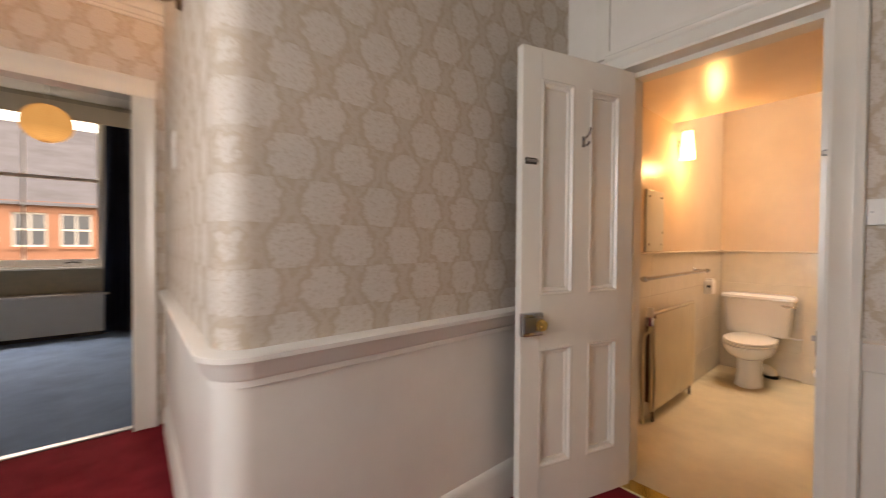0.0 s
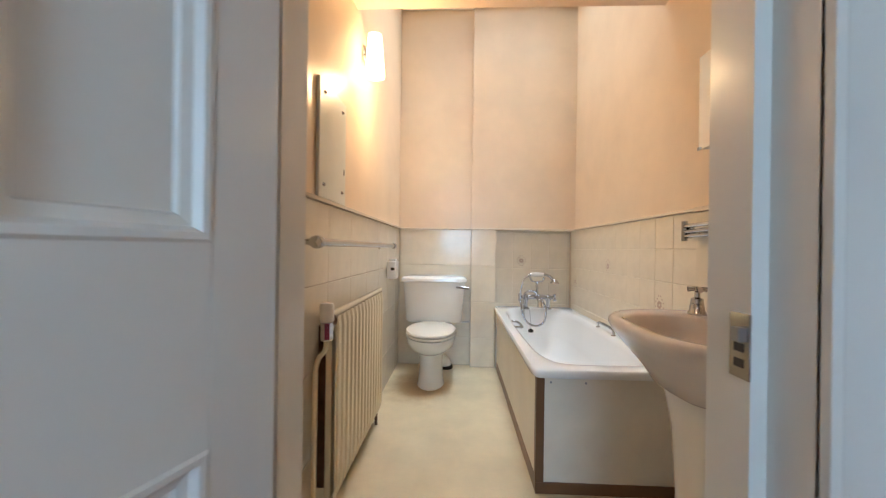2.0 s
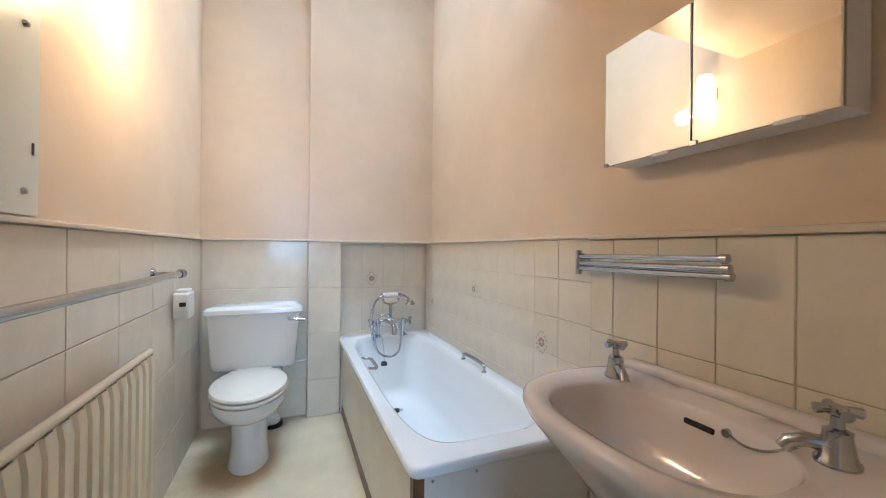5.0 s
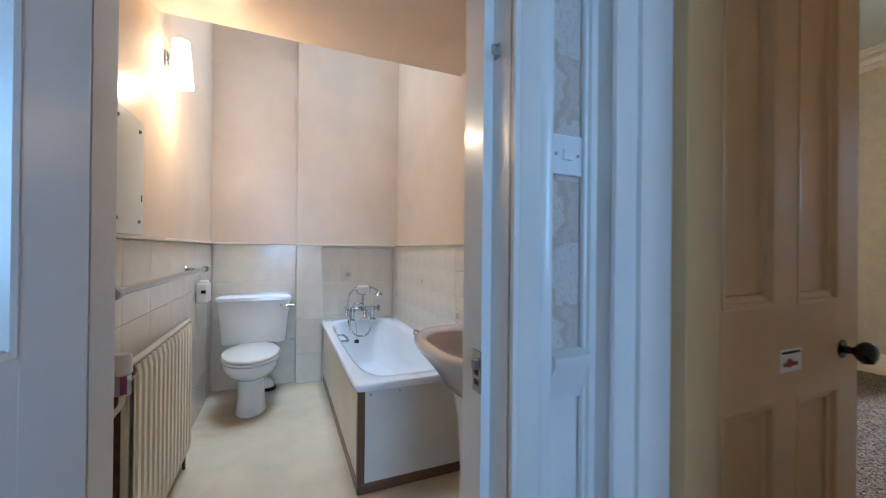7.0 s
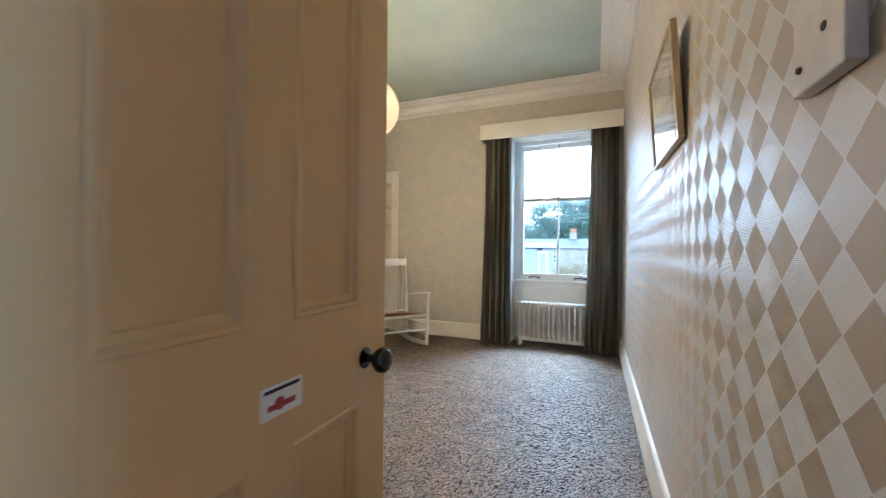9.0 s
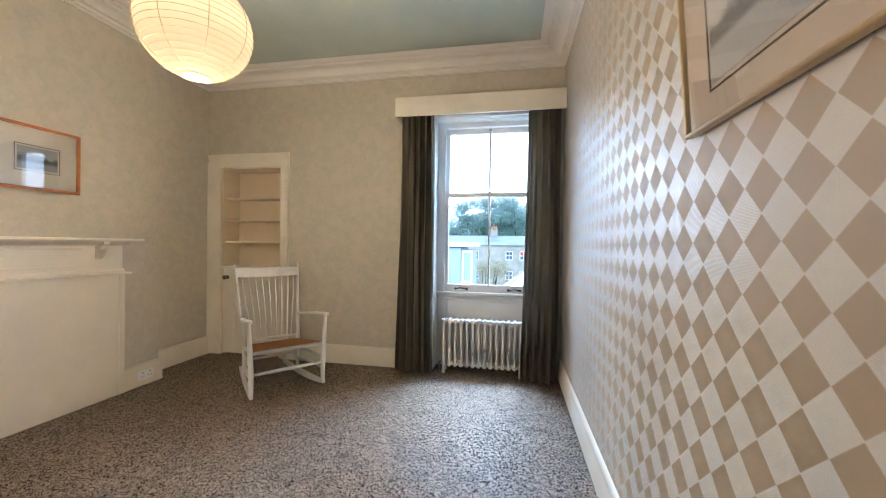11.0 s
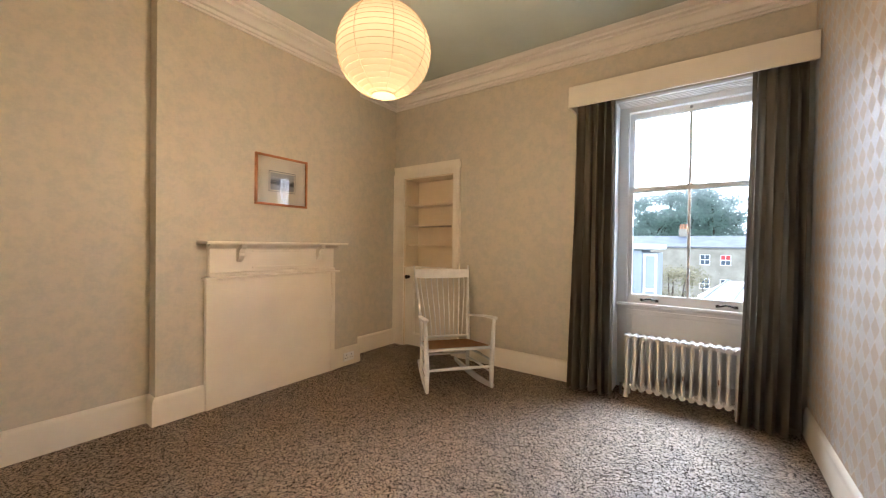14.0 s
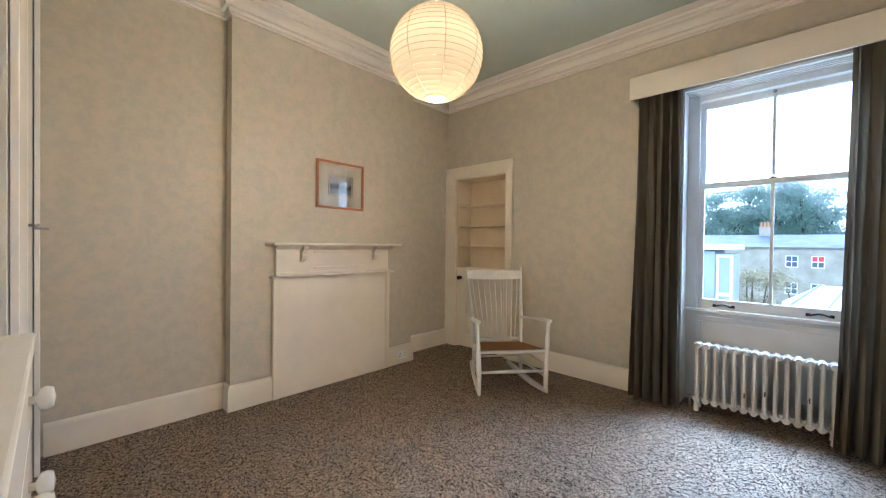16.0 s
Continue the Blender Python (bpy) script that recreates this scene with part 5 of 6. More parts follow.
def curtain(name, label, top, low, y, z0, z1, folds, material, amp=0.032, seed=1, thin=0.0):
    """A hanging pleated cloth: spans in x at the top and at the hem."""
    rnd = random.Random(seed)
    c = thing(name, label, "curtain")
    bm = bmesh.new()
    nx, nz = folds * 10, 22
    ph = [rnd.uniform(-0.5, 0.5) for _ in range(folds + 2)]
    grid = []
    for j in range(nz + 1):
        v = j / nz
        z = z1 + (z0 - z1) * v
        row = []
        for i in range(nx + 1):
            u = i / nx
            x = (top[0] + (top[1] - top[0]) * u) * (1 - v ** 1.5) + (low[0] + (low[1] - low[0]) * u) * v ** 1.5
            k = int(u * folds)
            a = amp * (0.75 + 0.5 * v) * math.sin(2 * math.pi * (u * folds + 0.12 * ph[k] + 0.10 * math.sin(3 * v + k)))
            a += 0.35 * amp * math.sin(2 * math.pi * u * folds * 2.3 + 4 * v)
            x += 0.010 * math.cos(2 * math.pi * u * folds + k)
            row.append(bm.verts.new((x, y + a, z + 0.012 * math.sin(9 * u + seed) * v)))
        grid.append(row)
    for r0, r1 in zip(grid, grid[1:]):
        for i in range(nx):
            bm.faces.new((r0[i], r0[i + 1], r1[i + 1], r1[i]))
    ext = bmesh.ops.solidify(bm, geom=bm.faces[:], thickness=0.003)
    cloth = part("cloth", bm, material, c, smooth=60)
    part("hem", tube([(low[0] + 0.01, y, z0 + 0.05), (low[1] - 0.01, y, z0 + 0.05)], 0.003, sides=6), material, cloth)
    part("heading_tape", box(min(top) + 0.01, max(top) - 0.01, y - 0.012, y + 0.012, z1 - 0.01, z1 + 0.03), material, c)
    return c


curtain("curtain_left", "grey-green full-length curtain hanging in folds", (2.215, 2.545), (2.205, 2.575), -4.540, 0.015, 2.50, 5, curtain_green, amp=0.046, seed=3)
curtain("curtain_right", "grey-green full-length curtain hanging beside the diamond wall", (1.055, 1.345), (1.06, 1.395), -4.532, 0.012, 2.50, 5, curtain_green, amp=0.042, seed=8)
rod = thing("curtain_rail", "white curtain rail behind the pelmet", "curtain rail")
part("rail", tube([(1.04, -4.545, 2.545), (2.56, -4.545, 2.545)], 0.010, sides=10), white_plastic, rod)
for x in (1.2, 1.8, 2.4):
    part("bracket", box(x - 0.01, x + 0.01, -4.653, -4.535, 2.540, 2.556), white_plastic, rod)

# column radiator
crad = thing("column_radiator", "white cast-iron column radiator with chipped paint", "radiator")
sec = bmesh.new()
for dy in (-0.045, 0.0, 0.045):
    add_tube(sec, [(0, dy, 0.075), (0, dy, 0.50)], 0.0125, sides=10)
for z, r in ((0.085, 0.022), (0.495, 0.022)):
    add_tube(sec, [(0, -0.055, z), (0, 0.055, z)], r, sides=12)
    add_tube(sec, [(-0.0285, 0, z), (0.0285, 0, z)], 0.019, sides=12)
sec_mesh = mesh_of("section", sec, rad_white, 50)
for k in range(14):
    ob = new("section", sec_mesh)
    ob.matrix_basis = Matrix.Translation((1.385 + k * 0.0562, -4.655, 0.003))
    ob.parent = crad
for x in (1.385, 1.385 + 13 * 0.0562):
    for dy in (-0.045, 0.045):
        part("foot", tube([(x, -4.655 + dy, 0.085), (x, -4.655 + dy * 1.15, 0.004)], [0.014, 0.018], sides=10), rad_white, crad, smooth=50)
part("valve", tube([(2.116, -4.655, 0.09), (2.165, -4.655, 0.09), (2.165, -4.655, 0.004)], [0.013, 0.013, 0.009], sides=10), steel, crad, "pipe and valve")
for x, z in ((1.72, 0.24), (1.83, 0.20), (1.50, 0.26)):
    part("chip", box(x - 0.004, x + 0.004, -4.5985, -4.5965, z - 0.018, z + 0.018), rust, crad, "rust chip")

# shelved wall press
press = thing("wall_press", "cream built-in press with open shelves above a panelled door", "built-in cupboard")
inner = surface("press_inside_paint", (0.72, 0.60, 0.42), 0.5, vary=0.06)
for name_, row in (("side_lining", (4.615, 4.63, -4.918, -4.656, 0.003, 2.05)), ("side_lining", (3.905, 3.92, -4.918, -4.656, 0.003, 2.05)), ("head_lining", (3.92, 4.615, -4.918, -4.656, 2.035, 2.05)), ("back_lining", (3.92, 4.615, -4.918, -4.905, 0.003, 2.035))):
    part(name_, box(*row), inner, press, "cream painted inside")
for z in (1.235, 1.475, 1.72):
    part("shelf", box(3.92, 4.615, -4.905, -4.690, z - 0.009, z + 0.009, bevel=0.003), inner, press)
part("ledge", box(3.905, 4.63, -4.905, -4.640, 0.948, 0.968, bevel=0.004), cream_gloss, press)
PF = [(0.0, 0.0), (0.016, 0.0), (0.018, 0.02), (0.014, 0.03), (0.014, 0.065), (0.026, 0.08), (0.028, 0.094), (0.0, 0.095)]
part("frame_upright", extrude_profile(PF, (3.905, -4.655, 0.003), (3.905, -4.655, 2.10), (0, 1, 0), up=(-1, 0, 0)), cream_gloss, press, smooth=40)
part("frame_upright", extrude_profile([(o, w * 1.75) for o, w in PF], (4.63, -4.655, 0.003), (4.63, -4.655, 2.10), (0, 1, 0), up=(1, 0, 0)), cream_gloss, press, smooth=40)
part("frame_head", extrude_profile([(o, w * 1.5) for o, w in PF], (4.79, -4.655, 2.05), (3.81, -4.655, 2.05), (0, 1, 0)), cream_gloss, press, smooth=40)
pd = part("door", boxes((3.925, 4.05, -4.69, -4.66, 0.02, 0.945), (4.485, 4.61, -4.69, -4.66, 0.02, 0.945), (4.05, 4.485, -4.69, -4.66, 0.02, 0.16), (4.05, 4.485, -4.69, -4.66, 0.82, 0.945), (4.05, 4.485, -4.69, -4.68, 0.16, 0.82)), cream_gloss, press, "cream panelled cupboard door")
for rows in ((4.05, 4.485, -4.682, -4.668, 0.16, 0.175), (4.05, 4.485, -4.682, -4.668, 0.805, 0.82), (4.05, 4.065, -4.682, -4.668, 0.175, 0.805), (4.47, 4.485, -4.682, -4.668, 0.175, 0.805)):
    part("panel_bead", box(*rows, bevel=0.004), cream_gloss, pd)
part("knob", lathe([(0.001, -4.66), (0.02, -4.66), (0.02, -4.654), (0.009, -4.648), (0.010, -4.632), (0.022, -4.624), (0.024, -4.61), (0.016, -4.602), (0.001, -4.60)], axis="Y", origin=(4.555, 0, 0.85)), black_knob, pd, "round black knob", smooth=50)
part("escutcheon", box(4.588, 4.602, -4.660, -4.655, 0.825, 0.868, bevel=0.002), black_knob, pd, "black keyhole plate")

# boarded-up fireplace
fire = thing("fireplace_surround", "cream mantelpiece with boarded-up fireplace", "fireplace")
part("board", box(4.542, 4.5765, -3.50, -2.445, 0.004, 0.965, bevel=0.003), cream_gloss, fire, "flat cream board over the opening")
for y in (-3.545, -2.445):
    part("pilaster", box(4.535, 4.5765, y, y + 0.045, 0.004, 0.97, bevel=0.004), cream_gloss, fire)
part("moulding", box(4.494, 4.5765, -3.568, -2.378, 0.964, 0.982, bevel=0.005), cream_gloss, fire)
part("frieze", box(4.54, 4.5765, -3.525, -2.42, 0.984, 1.205, bevel=0.003), cream_gloss, fire)
part("frieze_base_mould", extrude_profile([(0.0, 0.0), (0.018, 0.0), (0.018, 0.008), (0.008, 0.026), (0.0, 0.03)], (4.54, -3.53, 0.984), (4.54, -2.415, 0.984), (-1, 0, 0)), cream_gloss, fire, smooth=40)
part("frieze_panel", box(4.531, 4.541, -3.24, -2.735, 1.035, 1.05, bevel=0.003), cream_gloss, fire)
part("frieze_panel", box(4.531, 4.541, -3.24, -2.735, 1.165, 1.18, bevel=0.003), cream_gloss, fire)
part("bed_mould", extrude_profile([(0.0, 0.0), (0.02, 0.0), (0.03, 0.012), (0.055, 0.024), (0.06, 0.034), (0.0, 0.034)], (4.54, -3.545, 1.193), (4.54, -2.40, 1.193), (-1, 0, 0)), cream_gloss, fire, smooth=40)
part("shelf", box(4.395, 4.5765, -3.585, -2.345, 1.227, 1.248, bevel=0.006), cream_gloss, fire, "thin mantel shelf")
for y in (-3.345, -2.63):
    prof = [(0.0, 0.0), (0.0, 0.135), (-0.085, 0.135), (-0.085, 0.115), (-0.06, 0.10), (-0.045, 0.07), (-0.05, 0.05), (-0.035, 0.025), (-0.015, 0.01)]
    bm = bmesh.new()
    a, b = [bm.verts.new((4.541 + x, y - 0.02, 1.088 + z)) for x, z in prof], [bm.verts.new((4.541 + x, y + 0.02, 1.088 + z)) for x, z in prof]
    for i in range(len(prof)):
        j = (i + 1) % len(prof)
        bm.faces.new((a[i], a[j], b[j], b[i]))
    bm.faces.new(a[::-1])
    bm.faces.new(b)
    part("bracket", bm, cream_gloss, fire, "scrolled bracket")


def framed_picture(name, label, m, w, h, rail, frame_mat, mount, image, glazed=True):
    """A picture that hangs in its local x-z plane and faces -y."""
    p = thing(name, label, "picture", m)
    for x0, x1, z0, z1 in ((-w / 2, w / 2, h / 2 - rail, h / 2), (-w / 2, w / 2, -h / 2, -h / 2 + rail), (-w / 2, -w / 2 + rail, -h / 2 + rail, h / 2 - rail), (w / 2 - rail, w / 2, -h / 2 + rail, h / 2 - rail)):
        part("frame_rail", box(x0, x1, -0.022, 0, z0, z1, bevel=0.004), frame_mat, p)
    part("mount", box(-w / 2 + rail, w / 2 - rail, -0.008, -0.002, -h / 2 + rail, h / 2 - rail), mount, p, "ivory card mount")
    iw, ih, cz = image
    im = part("print", box(-iw / 2, iw / 2, -0.0100, -0.0085, cz - ih / 2, cz + ih / 2), print_mat, p, "small grey landscape print")
    for rows in ((-iw / 2 - 0.012, iw / 2 + 0.012, ih / 2 + 0.010, ih / 2 + 0.014), (-iw / 2 - 0.012, iw / 2 + 0.012, -ih / 2 - 0.014, -ih / 2 - 0.010), (-iw / 2 - 0.014, -iw / 2 - 0.010, -ih / 2 - 0.014, ih / 2 + 0.014), (iw / 2 + 0.010, iw / 2 + 0.014, -ih / 2 - 0.014, ih / 2 + 0.014)):
        part("ruled_line", box(rows[0], rows[1], -0.0095, -0.0078, cz + rows[2], cz + rows[3]), ink, im)
    g = part("glazing", box(-w / 2 + rail, w / 2 - rail, -0.015, -0.0135, -h / 2 + rail, h / 2 - rail), glass_pic, p, "picture glass")
    g.visible_shadow = False
    return p


glass_pic = glass_mat("picture_glass")
glass_pic.node_tree.nodes["Principled BSDF"].inputs["IOR"].default_value = 1.45
print_mat = bpy.data.materials.new("grey_landscape_print")
print_mat.use_nodes = True
nt = print_mat.node_tree
b = nt.nodes["Principled BSDF"]
x, y, z = generic_vec(nt)
land = ramp_n(nt, math_n(nt, "MULTIPLY_ADD", noise_n(nt, 22.0, 4.0), 0.10, z), 0.075, 0.045)
col = mix_rgb(nt, land, (0.42, 0.42, 0.42), (0.06, 0.065, 0.075))
water = ramp_n(nt, z, -0.025, -0.04)
col = mix_rgb(nt, water, col, (0.28, 0.29, 0.31))
nt.links.new(col, b.inputs["Base Color"])
pale_gold = surface("worn_gilt_frame", (0.62, 0.48, 0.28), 0.3, metal=0.8, vary=0.12, fine=80)
grey_mount = surface("grey_buff_mount", (0.46, 0.40, 0.34), 0.9, vary=0.04, bump=0.05)
framed_picture("framed_print", "small grey landscape print in an orange wood frame", pose(4.575, -3.000, 1.766, 0, 0, -90), 0.478, 0.422, 0.020, pine_frame, mount_card, (0.215, 0.145, -0.005))
framed_picture("framed_print", "grey-mounted print in thin gilt frame on diamond wallpaper", pose(1.039, -1.850, 1.705, 4.2, 0, 90), 0.545, 0.40, 0.011, pale_gold, grey_mount, (0.30, 0.22, 0.0))

# lantern
def paper_lantern(name, label, cx, cy, cz, r, ceiling, paper, glow):
    lan = thing(name, label, "pendant lamp")
    prof, n = [], 66
    for k in range(n + 1):
        a = math.pi * (0.075 + 0.86 * k / n) - math.pi / 2
        rr = r * (1 + 0.005 * math.cos(2 * math.pi * k / 3.0))
        prof.append((rr * math.cos(a), 0.97 * rr * math.sin(a)))
    prof = prof[::-1]
    shade = part("shade", lathe(prof + [(q[0] * 0.985, q[1] * 0.985) for q in reversed(prof)] + [prof[0]], sides=48, origin=(cx, cy, cz)), paper, lan, "ribbed white paper globe", smooth=80)
    for a in range(8):
        t = radians(45 * a + 10)
        pts = [(cx + (q[0] * 1.003) * math.cos(t), cy + (q[0] * 1.003) * math.sin(t), cz + q[1] * 1.003) for q in prof[::3]]
        part("seam", tube(pts, 0.0016, sides=5), seam_mat, shade, "paper seam")
    for q in prof[3:-3:3]:
        part("hoop", lathe([(q[0] + 0.0002, q[1] - 0.0011), (q[0] + 0.0018, q[1]), (q[0] + 0.0002, q[1] + 0.0011)], sides=40, origin=(cx, cy, cz)), seam_mat, shade, "bamboo hoop line")
    part("wire_ring", lathe([(prof[-1][0] - 0.004, prof[-1][1] - 0.003), (prof[-1][0] + 0.003, prof[-1][1] - 0.003), (prof[-1][0] + 0.003, prof[-1][1] + 0.003), (prof[-1][0] - 0.004, prof[-1][1] + 0.003), (prof[-1][0] - 0.004, prof[-1][1] - 0.003)], origin=(cx, cy, cz), sides=32), seam_mat, lan)
    part("cord", tube([(cx, cy, cz + 0.09), (cx, cy, ceiling - 0.02)], 0.004, sides=8), white_plastic, lan, "white cord")
    part("lamp_holder", lathe([(0.018, 0.05), (0.02, 0.06), (0.02, 0.10), (0.008, 0.115)], origin=(cx, cy, cz), sides=16), white_plastic, lan, smooth=45)
    part("bulb", lathe([(0.001, -0.045), (0.02, -0.04), (0.03, -0.01), (0.022, 0.025), (0.014, 0.05)], origin=(cx, cy, cz), sides=18), emit_mat("bulb_glow", (1.0, 0.72, 0.42), glow), lan, "glowing bulb", smooth=60)
    part("ceiling_rose", lathe([(0.045, ceiling - 0.001), (0.042, ceiling - 0.018), (0.015, ceiling - 0.028), (0.001, ceiling - 0.028)], origin=(cx, cy, 0), sides=24), white_plastic, lan, smooth=45)
    return lan


paper_mat, nt, b = node_mat("lit_lantern_paper")
fib = noise_n(nt, 30.0, 4.0)
b.inputs["Specular IOR Level"].default_value = 0.1
b.inputs["Base Color"].default_value = (0.05, 0.045, 0.035, 1)
b.inputs["Roughness"].default_value = 0.8
nt.links.new(mix_rgb(nt, fib, (1.0, 0.66, 0.29), (1.0, 0.60, 0.23)), b.inputs["Emission Color"])
gx, gy, gz = generic_vec(nt)
near_bulb = ramp_n(nt, math_n(nt, "ABSOLUTE", math_n(nt, "ADD", gz, -2.19)), 0.20, 0.0)
nt.links.new(math_n(nt, "MULTIPLY_ADD", near_bulb, 0.50, 0.62), b.inputs["Emission Strength"])
seam_mat = emit_mat("lit_paper_seam", (1.0, 0.46, 0.13), 0.40, (0.30, 0.22, 0.12))
paper_lantern("paper_lantern", "lit round white paper lantern hanging from the ceiling", 2.855, -2.49, 2.166, 0.222, TOP, paper_mat, 12)
lamp("bedroom_lantern_light", "POINT", 50, WARM, (2.855, -2.49, 1.60), radius=0.06)
lamp("bedroom_lantern_top_light", "POINT", 15, WARM, (2.855, -2.49, 2.42), radius=0.03)

# rocking chair
chair = thing("rocking_chair", "white painted spindle-back rocking chair with woven rush seat", "rocking chair", pose(3.455, -3.985, 0.003, 0, 0, -129.0))


def rod_part(name, pts, r, parent=chair, mat=chair_paint, sides=12, label=""):
    return part(name, tube(pts, r, sides=sides), mat, parent, label, smooth=60)


def rocker_z(y):
    return 0.018 + 0.22 * (y - 0.08) ** 2


for s in (-1, 1):
    x = s * 0.284
    bm = bmesh.new()
    ys = [-0.285 + 0.785 * k / 18 for k in range(19)]
    strips = [[bm.verts.new((x * (1 - 0.40 * (y + 0.28)) + dx, y, rocker_z(y) - 0.018 + dz * (0.6 + 0.4 * math.sin(math.pi * k / 18)))) for k, y in enumerate(ys)] for dx, dz in ((-0.011, 0.0), (0.011, 0.0), (0.011, 0.050), (-0.011, 0.050))]
    for a, b2 in zip(strips, strips[1:] + strips[:1]):
        for i in range(18):
            bm.faces.new((a[i], a[i + 1], b2[i + 1], b2[i]))
    bm.faces.new([q[0] for q in strips])
    bm.faces.new([q[-1] for q in strips][::-1])
    part("rocker", bm, chair_paint, chair, "curved rocker")
    rod_part("front_leg", [(x, -0.262, 0.035), (x, -0.260, 0.20), (s * 0.292, -0.257, 0.38), (s * 0.303, -0.255, 0.612)], [0.016, 0.021, 0.020, 0.014])
    rod_part("back_leg", [(x * 0.81, 0.205, 0.03), (x * 0.80, 0.205, 0.20), (x * 0.80, 0.205, 0.36)], [0.016, 0.019, 0.018])
    rod_part("back_post", [(x * 0.80, 0.200, 0.34), (x * 0.84, 0.240, 0.54), (x * 0.91, 0.312, 0.80), (x * 0.985, 0.380, 1.035)], [0.018, 0.017, 0.013, 0.007], label="tapered back post")
    part("armrest", loft([[(s * cx + dx * w, y, z + dz) for dx, dz in ((-1, -0.009), (1, -0.009), (1, 0.009), (-1, 0.009))] for y, w, z, cx in ((-0.285, 0.014, 0.618, 0.305), (-0.265, 0.026, 0.619, 0.304), (-0.20, 0.025, 0.616, 0.302), (-0.05, 0.020, 0.600, 0.294), (0.10, 0.017, 0.578, 0.268), (0.240, 0.012, 0.558, 0.241))], cap0=True), chair_paint, chair, smooth=30)
    rod_part("side_stretcher", [(x, -0.260, 0.155), (x * 0.90, 0.0, 0.160), (x * 0.80, 0.205, 0.155)], [0.009, 0.012, 0.009])
    rod_part("side_stretcher", [(x, -0.259, 0.255), (x * 0.90, 0.0, 0.255), (x * 0.80, 0.205, 0.245)], [0.009, 0.012, 0.009])
    rod_part("seat_rail", [(x, -0.257, 0.368), (x * 0.80, 0.205, 0.312)], 0.014)
rod_part("front_stretcher", [(-0.284, -0.260, 0.205), (0, -0.260, 0.207), (0.284, -0.260, 0.205)], [0.010, 0.015, 0.010])
rod_part("back_stretcher", [(-0.225, 0.205, 0.20), (0.225, 0.205, 0.20)], 0.010)
rod_part("seat_rail", [(-0.284, -0.257, 0.370), (0.284, -0.257, 0.370)], 0.014)
bm = bmesh.new()
nu, nv = 28, 28
gridv = []
for j in range(nv + 1):
    v = j / nv
    y = -0.272 + 0.475 * v
    row = []
    for i in range(nu + 1):
        u = i / nu * 2 - 1
        hw = 0.274 - 0.052 * v
        sag = 0.020 * (1 - u * u) * math.sin(math.pi * v)
        weave = 0.0025 * math.sin(34 * max(abs(u) * 0.275, abs(v - 0.5) * 0.46) * 6)
        row.append(bm.verts.new((u * hw, y, 0.388 - 0.056 * v - sag + weave)))
    gridv.append(row)
for r0, r1 in zip(gridv, gridv[1:]):
    for i in range(nu):
        bm.faces.new((r0[i], r0[i + 1], r1[i + 1], r1[i]))
bmesh.ops.solidify(bm, geom=bm.faces[:], thickness=0.026)
part("seat", bm, rush, chair, "woven orange-brown rush seat", smooth=40)
part("top_rail", loft([[(x, 0.340 + 0.020 * (1 - (x / 0.268) ** 2) + dy, z) for dy, z in ((-0.008, 0.920 - 0.010 * (1 - (x / 0.268) ** 2)), (0.008, 0.918 - 0.010 * (1 - (x / 0.268) ** 2)), (0.022, 0.996), (0.006, 0.998))] for x in [-0.268 + 0.0536 * k for k in range(11)]], cap0=True), chair_paint, chair, "curved top rail", smooth=35)
rod_part("lower_back_rail", [(-0.228, 0.210, 0.362), (0, 0.224, 0.365), (0.228, 0.210, 0.362)], 0.012)
for k in range(9):
    u = (k - 4) / 4
    rod_part("spindle", [(u * 0.170, 0.222, 0.365), (u * 0.192, 0.262, 0.58), (u * 0.216, 0.306, 0.77), (u * 0.228, 0.352, 0.925)], [0.005, 0.007, 0.006, 0.0045], sides=8)

# fitted wardrobe and chest of drawers
wardrobe = thing("fitted_wardrobe", "white fitted wardrobe with tall doors and lever catches", "wardrobe")
for name_, row in (("side_panel", (3.16, 3.20, -1.12, -0.562, 0.003, 2.86)), ("top_panel", (3.20, 4.688, -1.12, -0.562, 2.80, 2.86)), ("back_panel", (3.20, 4.688, -0.60, -0.562, 0.003, 2.80)), ("plinth", (3.20, 4.688, -1.10, -0.60, 0.003, 0.10)), ("side_panel", (4.665, 4.688, -1.12, -0.60, 0.10, 2.80))):
    part(name_, box(*row), white_gloss, wardrobe)
for k, (x0, x1) in enumerate(((3.205, 3.68), (3.69, 4.175))):
    d = part("door", box(x0, x1, -1.142, -1.121, 0.11, 2.79, bevel=0.003), white_gloss, wardrobe)
    part("catch", tube([(x1 - 0.04, -1.145, 1.30), (x1 - 0.04, -1.165, 1.30), (x1 - 0.09, -1.17, 1.30)], 0.006, sides=8), steel, d, "steel lever catch", smooth=50)
bm = box(0, 0.47, -0.0105, 0.0105, 0.11, 2.79, bevel=0.003)
d = part("door", bm, white_gloss, wardrobe, "door standing slightly ajar")
d.matrix_basis = pose(4.66, -1.131, 0, 0, 0, 183.0)
part("catch", tube([(0.43, 0.01, 1.30), (0.43, 0.035, 1.30), (0.39, 0.04, 1.30)], 0.006, sides=8), steel, d, "steel lever catch", smooth=50)
for z in (0.35, 2.3):
    part("hinge", box(3.680, 3.690, -1.148, -1.140, z - 0.04, z + 0.04), steel, wardrobe)

